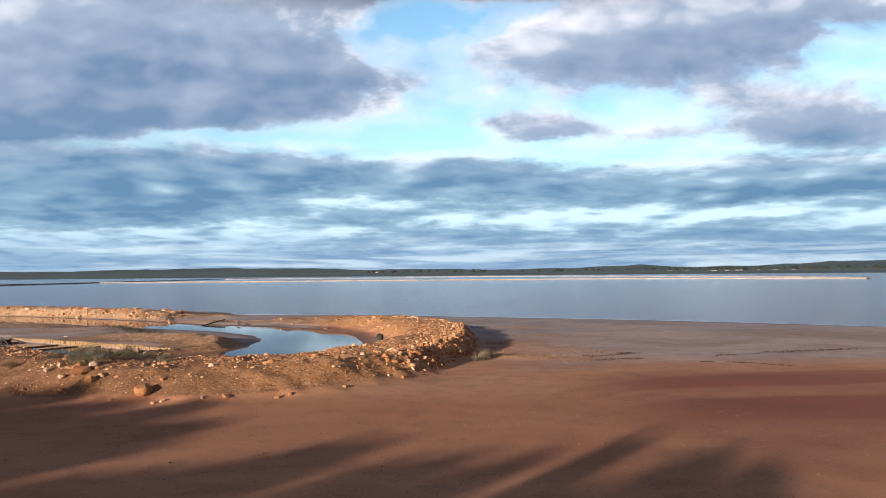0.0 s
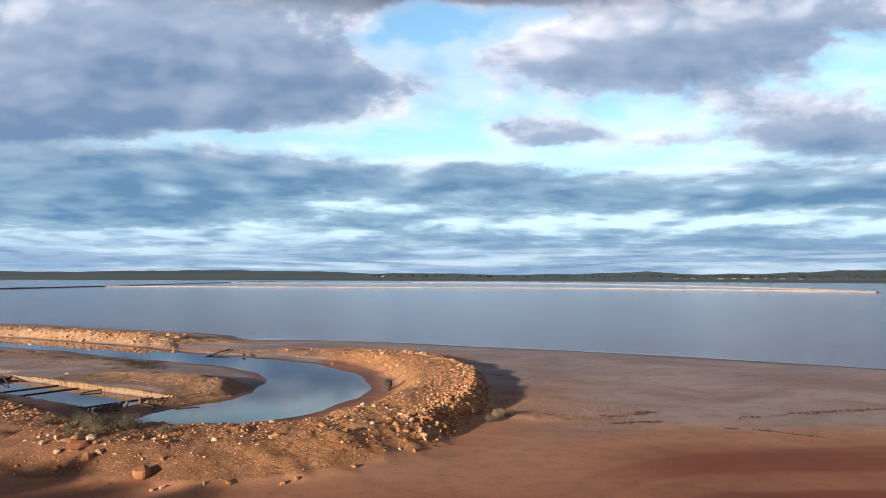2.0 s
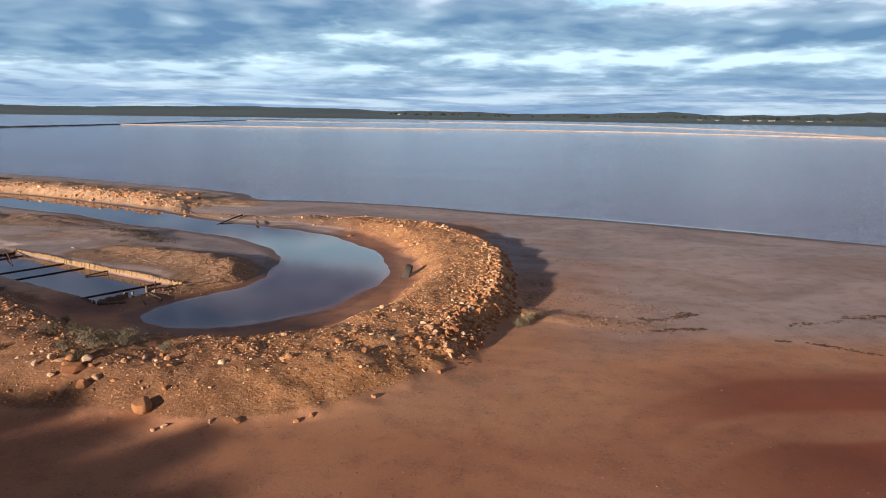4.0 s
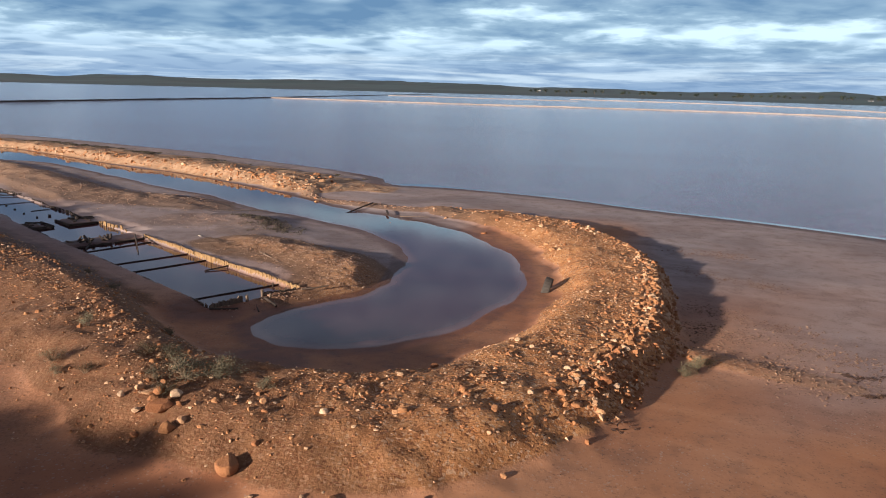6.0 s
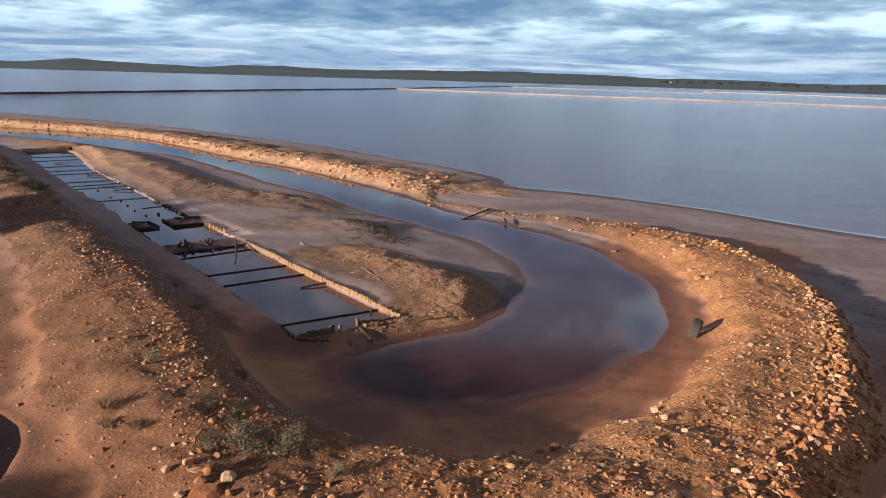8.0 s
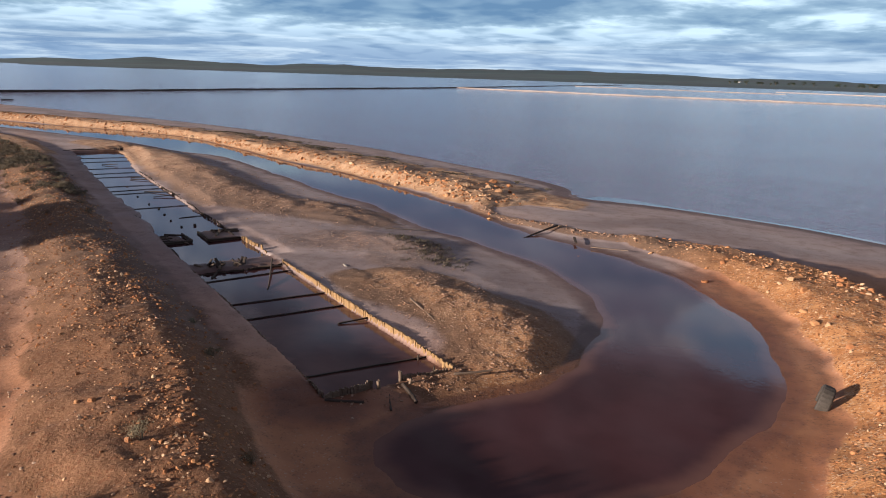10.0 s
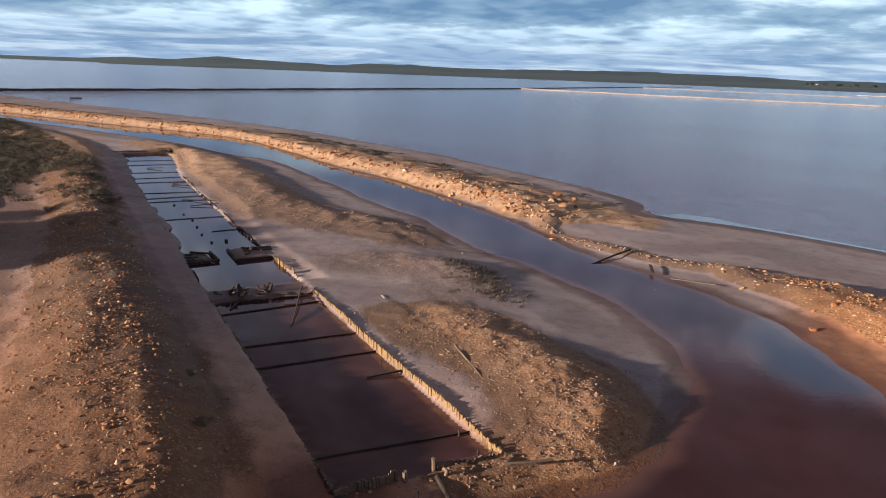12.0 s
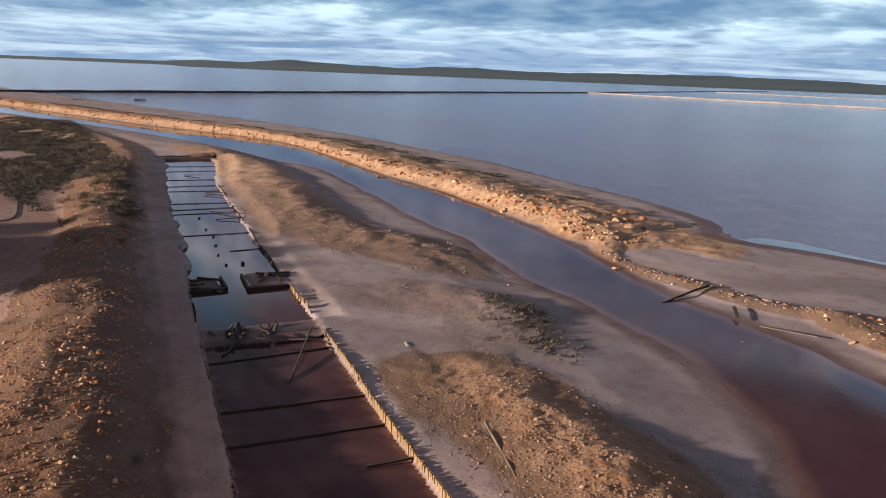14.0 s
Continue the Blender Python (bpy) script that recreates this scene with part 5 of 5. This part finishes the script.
# ---- shrubs ----
def shrub_thing(seed, mat, leaves, flat_k):
    r = random.Random(seed)
    thing = new("saltbush")
    bm = bmesh.new()
    tips = []
    root = [bm.verts.new((0.03 * math.cos(j * 2.1), 0.03 * math.sin(j * 2.1), -0.08)) for j in range(3)]
    for k in range(13):
        a, e = r.uniform(0, 6.28), r.uniform(0.25, 1.35)
        l = r.uniform(0.55, 1.0)
        tip = Vector((math.cos(a) * math.cos(e), math.sin(a) * math.cos(e), math.sin(e) * flat_k)) * l
        mid = tip * 0.5 + Vector((r.uniform(-0.08, 0.08), r.uniform(-0.08, 0.08), 0.06))
        tips += [tip, mid * 1.3, tip * 0.8 + Vector((r.uniform(-0.2, 0.2), r.uniform(-0.2, 0.2), r.uniform(0, 0.15)))]
        prev = root
        for q, w_ in ((mid, 0.018), (tip, 0.006)):
            ring = [bm.verts.new(q + Vector((w_ * math.cos(j * 2.1), w_ * math.sin(j * 2.1), 0))) for j in range(3)]
            if prev:
                for j in range(3):
                    bm.faces.new((prev[j], prev[(j + 1) % 3], ring[(j + 1) % 3], ring[j]))
            prev = ring
    part("stem", bm, M_TWIG, thing)
    bm = bmesh.new()
    for k in range(leaves * 2):
        t = tips[r.randrange(len(tips))]
        c = t + Vector((r.gauss(0, 0.13), r.gauss(0, 0.13), r.gauss(0, 0.09)))
        if c.z < -0.02:
            c.z = abs(c.z)
        d = Vector((r.gauss(0, 1), r.gauss(0, 1), r.gauss(0.6, 0.8))).normalized()
        e = d.orthogonal().normalized() * r.uniform(0.008, 0.018)
        l = r.uniform(0.04, 0.09)
        bm.faces.new([bm.verts.new(c - d * l * 0.2), bm.verts.new(c + d * l * 0.4 + e), bm.verts.new(c + d * l), bm.verts.new(c + d * l * 0.4 - e)])
    part("foliage", bm, mat, thing)
    return thing


def plant(kind, x, y, size, label, group):
    ob = copy_thing(kind, pose(x, y, height(x, y) - 0.02, 0, 0, rng.uniform(0, 360)) @ Matrix.Diagonal((size, size, size * rng.uniform(0.8, 1.15), 1)))
    tagged(ob, label, "shrub", group)
    return ob


BUSH = [shrub_thing(1, M_SALTBUSH, 620, 0.75), shrub_thing(2, M_SALTBUSH, 520, 0.9)]
SCRUB = [shrub_thing(3, M_SCRUB, 420, 0.6), shrub_thing(4, M_SCRUB, 420, 0.75)]
firsts = BUSH + SCRUB
for n, (x, y, s) in enumerate([(-19.2, 36.75, 0.62), (-18.3, 36.7, 0.55), (-17.4, 35.9, 0.85), (-16.6, 35.0, 0.95), (-15.3, 35.1, 0.85), (-16.0, 35.5, 0.7), (-13.4, 34.8, 0.4), (-20.7, 34.9, 0.5), (-22.8, 35.7, 0.55),
                               (-23.6, 38.9, 0.6), (-16.5, 33.6, 0.5), (-17.6, 34.7, 0.45), (1.8, 43.0, 0.5), (2.5, 43.8, 0.55), (2.9, 44.6, 0.4), (-22.0, 34.9, 0.4), (-27.5, 46.0, 0.4), (-20.5, 40.2, 0.4), (-31.2, 48.6, 0.35)]):
    plant(BUSH[n % 2], x, y, s * 1.25, "dry grey-green saltbush on the clay bank", "saltbushes on the bank")
count = 0
while count < 170:
    a, b = rng.random(), rng.random()
    x, y = -64 - 92 * a + rng.normal(0, 1), 69 + 30 * a + rng.uniform(-7.5, 6.5) * (0.5 + a)
    u, v = dock_axes(np.array(x), np.array(y))
    if v < 8.6 or v > 26 or fbm(np.array([x]), np.array([y]), 0.12, 2)[0] < (0.05 - 0.35 * a):
        continue
    plant(SCRUB[count % 2], x, y, rng.uniform(0.45, 1.0) * (0.8 + 0.5 * a), "dark low samphire shrub on the old bank", "scrub on the old bank")
    count += 1
for x, y, s in [(-56, 62.6, 0.6), (-60, 65, 0.7), (-66.5, 63.8, 0.8), (-70, 68.5, 0.9), (-63, 64.2, 0.5), (-68, 66.5, 0.8), (-66, 70, 0.6), (-58.5, 60.8, 0.5), (-73, 66.3, 0.7)]:
    plant(SCRUB[0], x, y, s, "dark low samphire shrub on the straight bank", "scrub on the old bank")
for ob in firsts:
    for o in (*ob.children_recursive, ob):
        bpy.data.objects.remove(o)


def build_scrub():
    """Low samphire that covers the old bank, too dense to count."""
    V, F = [], []
    for k in range(10500):
        a = rng.random()
        x, y = -64 - 100 * a, 69 + 33 * a + rng.uniform(-15, 8.5) * (0.35 + 1.1 * a)
        u, v = dock_axes(x, y)
        if v < 8.4 or v > 36 or fbm(np.array([x]), np.array([y]), 0.10, 3)[0] < 0.02 - 0.7 * a:
            continue
        z, s = height(x, y), rng.uniform(0.2, 0.6)
        for b in range(20):
            c = np.array([x + rng.normal(0, 0.38), y + rng.normal(0, 0.38), z + abs(rng.normal(0, 0.16)) * s])
            d = rng.normal(0, 1, 3) * np.array([0.085, 0.085, 0.06]) + (0, 0, 0.03)
            e = np.array([-d[1], d[0], 0.02]) * 0.6
            n = len(V)
            V += [tuple(c - d * 0.4), tuple(c + e), tuple(c + d), tuple(c - e)]
            F.append((n, n + 1, n + 2, n + 3))
    ob = mesh_object("scrub", V, F, M_SCRUB)
    tagged(ob, "dense low olive samphire over the old bank", "scrub", kind="stuff")


build_scrub()


def build_tufts():
    """Dry grey-green samphire on the shaded side of the low island mound."""
    V, F = [], []
    for k in range(190):
        p = np.array([-33.0, 71.3]) + rng.random() * np.array([6.6, -5.0]) + rng.normal(0, 0.85, 2)
        z, s = height(p[0], p[1]), rng.uniform(0.05, 0.2)
        for b in range(14):
            c = np.array([p[0] + rng.normal(0, 0.13), p[1] + rng.normal(0, 0.13), z + abs(rng.normal(0, 0.3)) * s])
            d = rng.normal(0, 1, 3) * np.array([0.05, 0.05, 0.05]) + (0, 0, 0.03)
            e = np.array([-d[1], d[0], 0.02]) * 0.5
            n = len(V)
            V += [tuple(c - d * 0.4), tuple(c + e), tuple(c + d), tuple(c - e)]
            F.append((n, n + 1, n + 2, n + 3))
    tagged(mesh_object("samphire_tufts", V, F, M_SCRUB), "dry grey-green tufts on the low island mound", "scrub", kind="stuff")


build_tufts()


# ---- dark wrack on the lake side of the spit ----
def build_wrack():
    V, F = [], []
    for k in range(2600):
        i = rng.integers(0, int(len(SPIT) * 0.75))
        tangent = SPIT[min(i + 1, len(SPIT) - 1), :2] - SPIT[i, :2]
        nrm = np.array([-tangent[1], tangent[0]]) / (np.linalg.norm(tangent) + 1e-6)
        p = SPIT[i, :2] - nrm * rng.uniform(4.0, 11.5) + rng.normal(0, 0.8, 2)
        if fbm(p[:1], p[1:], 0.22, 2)[0] < 0.1:
            continue
        z = height(p[0], p[1])
        if z < 0.06:
            continue
        for b in range(9):
            c = np.array([p[0], p[1], z]) + np.array([rng.normal(0, 0.30), rng.normal(0, 0.22), rng.uniform(0.0, 0.05)])
            d = rng.normal(0, 1, 3) * np.array([0.16, 0.16, 0.05])
            e = np.array([-d[1], d[0], 0]) * 0.35
            n = len(V)
            V += [tuple(c - d), tuple(c + e + (0, 0, 0.06)), tuple(c + d), tuple(c - e)]
            F.append((n, n + 1, n + 2, n + 3))
    ob = mesh_object("wrack", V, F, M_SCRUB)
    tagged(ob, "dark dry weed strewn over the spit", "weed", kind="stuff")


build_wrack()


def weed_line(points, wide, count):
    """A thin tide line of dark dry weed on the flat."""
    line = curve(points, 0.4)
    V, F = [], []
    for k in range(count):
        p = line[rng.integers(0, len(line))] + rng.normal(0, 1, 2) * (wide * 2.0, wide)
        if fbm(p[:1], p[1:], 0.5, 2)[0] < -0.05:
            continue
        c = np.array([p[0], p[1], height(p[0], p[1]) + rng.uniform(0.0, 0.025)])
        d = rng.normal(0, 1, 3) * np.array([0.09, 0.05, 0.012])
        e = np.array([-d[1], d[0], 0]) * 0.4
        n = len(V)
        V += [tuple(c - d), tuple(c + e + (0, 0, 0.03)), tuple(c + d), tuple(c - e)]
        F.append((n, n + 1, n + 2, n + 3))
    tagged(mesh_object("weed_line", V, F, M_WEED), "thin line of dark dry weed on the flat", "weed", kind="stuff")


WEED = [([(9.0, 42.8), (10.2, 43.1), (11.5, 43.2)], 0.10, 130), ([(16.0, 44.2), (20.7, 46.0), (26.5, 47.8)], 0.16, 420), ([(12.1, 41.1), (13.2, 40.7)], 0.07, 60),
        ([(-3.1, 35.3), (-2.0, 36.5), (-0.9, 37.4)], 0.16, 140), ([(8.6, 44.6), (10.0, 45.4), (11.5, 46.1)], 0.22, 260), ([(14.6, 41.4), (16.1, 41.0), (19.4, 39.0)], 0.10, 170)]
for pts, wide, count in WEED:
    weed_line(pts, wide, count)


# ---- a loop of old hose on the left flat ----
def build_hose():
    cu = bpy.data.curves.new("hose", "CURVE")
    cu.dimensions, cu.bevel_depth, cu.bevel_resolution = "3D", 0.045, 2
    pts = curve([(-92, 68.4), (-85, 67.5), (-81.4, 66.9), (-78, 65.9), (-75.8, 64.9), (-73, 63.6), (-71.3, 62.5), (-70.8, 61.3), (-73, 60.7), (-80, 62.0)], 0.5)
    sp = cu.splines.new("POLY")
    sp.points.add(len(pts) - 1)
    for q, p in zip(sp.points, pts):
        q.co = (p[0], p[1], height(p[0], p[1]) + 0.02, 1)
    cu.materials.append(M_RUBBER)
    tagged(new("hose", cu), "dark rubber hose lying in a loop on the flat", "hose")


build_hose()


# ---- far farm sheds and trees on the other shore ----
def build_shed(x, y, z, wd, dp, h, turn):
    thing = new("farm_shed")
    thing.matrix_world = pose(x, y, z, 0, 0, turn)
    bm = bmesh.new()
    bmesh.ops.create_cube(bm, size=1.0, matrix=Matrix.Translation((0, 0, h / 2)) @ Matrix.Diagonal((wd, dp, h, 1)))
    part("wall", bm, M_SHED, thing)
    bm = bmesh.new()
    o = 0.6
    pts = [(-wd / 2 - o, -dp / 2 - o, h), (wd / 2 + o, -dp / 2 - o, h), (wd / 2 + o, 0, h * 1.45), (-wd / 2 - o, 0, h * 1.45), (-wd / 2 - o, dp / 2 + o, h), (wd / 2 + o, dp / 2 + o, h)]
    v = [bm.verts.new(p) for p in pts]
    for f in ((0, 1, 2, 3), (3, 2, 5, 4), (0, 3, 4), (1, 5, 2)):
        bm.faces.new([v[k] for k in f])
    part("roof", bm, M_ROOF, thing)
    bm = bmesh.new()
    bmesh.ops.create_cube(bm, size=1.0, matrix=Matrix.Translation((wd * 0.15, -dp / 2 - 0.05, h * 0.4)) @ Matrix.Diagonal((wd * 0.25, 0.12, h * 0.8, 1)))
    part("door", bm, M_ROOF, thing)
    tagged(thing, "pale sheet-iron farm shed on the far shore", "shed", "farm sheds on the far shore")


bpy.context.view_layer.update()
hills = bpy.data.objects["backdrop"]


def on_hills(x, y):
    hit, place, _, _ = hills.ray_cast(Vector((x, y, 500)), Vector((0, 0, -1)))
    return place.z if hit else 0.0


for az_, dist, wd, dp, h in [(17.2, 2350, 26, 14, 5), (18.4, 2420, 18, 12, 5), (20.3, 2380, 30, 14, 6), (21.2, 2460, 20, 12, 5), (22.0, 2400, 34, 16, 6), (23.3, 2380, 16, 12, 5), (24.4, 2440, 26, 14, 5), (25.6, 2400, 20, 12, 5), (-5.2, 2900, 22, 12, 6)]:
    a = radians(az_)
    x, y = dist * math.sin(a), dist * math.cos(a)
    build_shed(x, y, on_hills(x, y) - 0.5, wd * 0.5, dp * 0.6, h * 0.5, rng.uniform(-20, 20))


def tree_thing(seed, leaves, size):
    """A gum tree about nine metres high, with limbs and clumps of leaves."""
    r = random.Random(seed)
    thing = new("tree")
    bm = bmesh.new()

    def limb(a, b, r0, r1):
        d = (b - a).normalized()
        e = d.orthogonal().normalized()
        f = d.cross(e)
        rings = [[bm.verts.new(p + (e * math.cos(j * 1.047) + f * math.sin(j * 1.047)) * w_) for j in range(6)] for p, w_ in ((a, r0), ((a + b) / 2 + Vector((r.uniform(-0.1, 0.1), r.uniform(-0.1, 0.1), 0)), (r0 + r1) / 2), (b, r1))]
        for p, q in zip(rings, rings[1:]):
            for j in range(6):
                bm.faces.new((p[j], p[(j + 1) % 6], q[(j + 1) % 6], q[j]))

    limb(Vector((0, 0, -0.3)), Vector((0.2, 0.1, 3.2)), 0.26, 0.17)
    tips = []
    for k in range(9):
        a = k * 2.4 + r.uniform(-0.3, 0.3)
        b = Vector((math.cos(a) * r.uniform(0.9, 2.4), math.sin(a) * r.uniform(0.9, 2.4), r.uniform(3.6, 7.8)))
        limb(Vector((0.2, 0.1, r.uniform(2.2, 3.2))), b, 0.11, 0.03)
        for _ in range(4):
            c = b + Vector((r.uniform(-1.1, 1.1), r.uniform(-1.1, 1.1), r.uniform(-0.8, 1.0)))
            limb(b, c, 0.03, 0.01)
            tips.append(c)
    part("trunk", bm, M_BARK, thing)
    bm = bmesh.new()
    for k in range(leaves):
        t = tips[r.randrange(len(tips))]
        c = t + Vector((r.gauss(0, 0.42), r.gauss(0, 0.42), r.gauss(0, 0.30)))
        d = Vector((r.gauss(0, 1), r.gauss(0, 1), r.gauss(-0.4, 1))).normalized()
        e = d.orthogonal().normalized() * r.uniform(0.04, 0.10) * size
        l = r.uniform(0.2, 0.42) * size
        bm.faces.new([bm.verts.new(c), bm.verts.new(c + d * l * 0.5 + e), bm.verts.new(c + d * l), bm.verts.new(c + d * l * 0.5 - e)])
    part("crown", bm, M_TREELEAF, thing)
    return thing


TREES = [tree_thing(31, 6500, 1.9), tree_thing(32, 6500, 1.9), tree_thing(33, 420, 2.6)]
SUN_H = (math.sin(sa), math.cos(sa))
# shoreline gums behind the camera, whose long shadows reach over the flat: where the tip of the shadow lies, and the height
SHADE = [(-21.3, 30.6, 0.5, 1.9), (-17.7, 29.6, 0.5, 1.8), (-14.2, 27.6, 0.5, 1.6), (-11.2, 25.8, 0.45, 1.5), (-25.5, 30.0, 0.5, 1.9), (-19.5, 28.6, 0.45, 2.0), (-15.6, 27.0, 0.45, 1.9), (-12.2, 25.2, 0.45, 1.8), (-23.4, 28.6, 0.5, 2.0),
         (-9.4, 24.6, 0.4, 1.2), (-17.6, 25.8, 0.45, 2.0), (-13.8, 23.8, 0.45, 1.9), (-21.0, 25.6, 0.45, 2.0), (-10.8, 22.0, 0.45, 1.5), (-16.0, 22.4, 0.45, 2.0), (-19.0, 21.9, 0.45, 2.0), (-24.5, 24.5, 0.45, 2.0), (-12.5, 19.9, 0.45, 1.9), (-15.5, 18.8, 0.45, 2.0),
         (-22.4, 21.6, 0.45, 2.0), (-27.5, 27.0, 0.45, 2.0),
         (4.4, 20.4, 0.45, 0.4), (7.6, 19.2, 0.5, 0.9), (15, 18.0, 0.5, 0.7), (-4.6, 19.6, 0.45, 1.2), (-1.2, 17.6, 0.45, 1.2), (-8.0, 17.5, 0.45, 1.5), (2.4, 15.0, 0.5, 1.2), (5.6, 14.8, 0.5, 1.2), (12, 15.5, 0.5, 1.1), (-46.5, 65, 0.60, 1.6), (-49.7, 67, 0.62, 1.6), (-53, 69, 0.60, 1.6), (-51.5, 64.5, 0.56, 1.6), (-48, 62, 0.56, 1.6), (-56.5, 62, 0.62, 1.4), (-60.5, 62, 0.6, 1.5), (-65, 64, 0.6, 1.4)]
for x, y, s, spread in SHADE:
    hgt = 8.9 * s
    far_off = (hgt - 0.3) / math.tan(se)
    bx, by = x + SUN_H[0] * far_off, y + SUN_H[1] * far_off
    ob = copy_thing(TREES[(int(abs(x * 3))) % 2], pose(bx, by, height(bx, by), 0, 0, rng.uniform(0, 360)) @ Matrix.Diagonal((s * spread, s * spread, s, 1)))
    tagged(ob, "small spreading gum tree on the shore", "tree", "gums along the shore")
# trees of the far shore
for k in range(150):
    az_ = rng.choice([rng.uniform(12, 33), rng.uniform(20, 33), rng.uniform(-6, 12)])
    dist = rng.uniform(2150, 2600)
    a = radians(az_)
    x, y = dist * math.sin(a), dist * math.cos(a)
    s = rng.uniform(0.8, 1.7)
    ob = copy_thing(TREES[2], pose(x, y, on_hills(x, y) - 0.3, 0, 0, rng.uniform(0, 360)) @ Matrix.Diagonal((s * 1.5, s * 1.5, s, 1)))
    tagged(ob, "dark paddock tree on the far shore", "tree", "trees on the far shore")
for ob in TREES:
    for o in (*ob.children_recursive, ob):
        bpy.data.objects.remove(o)
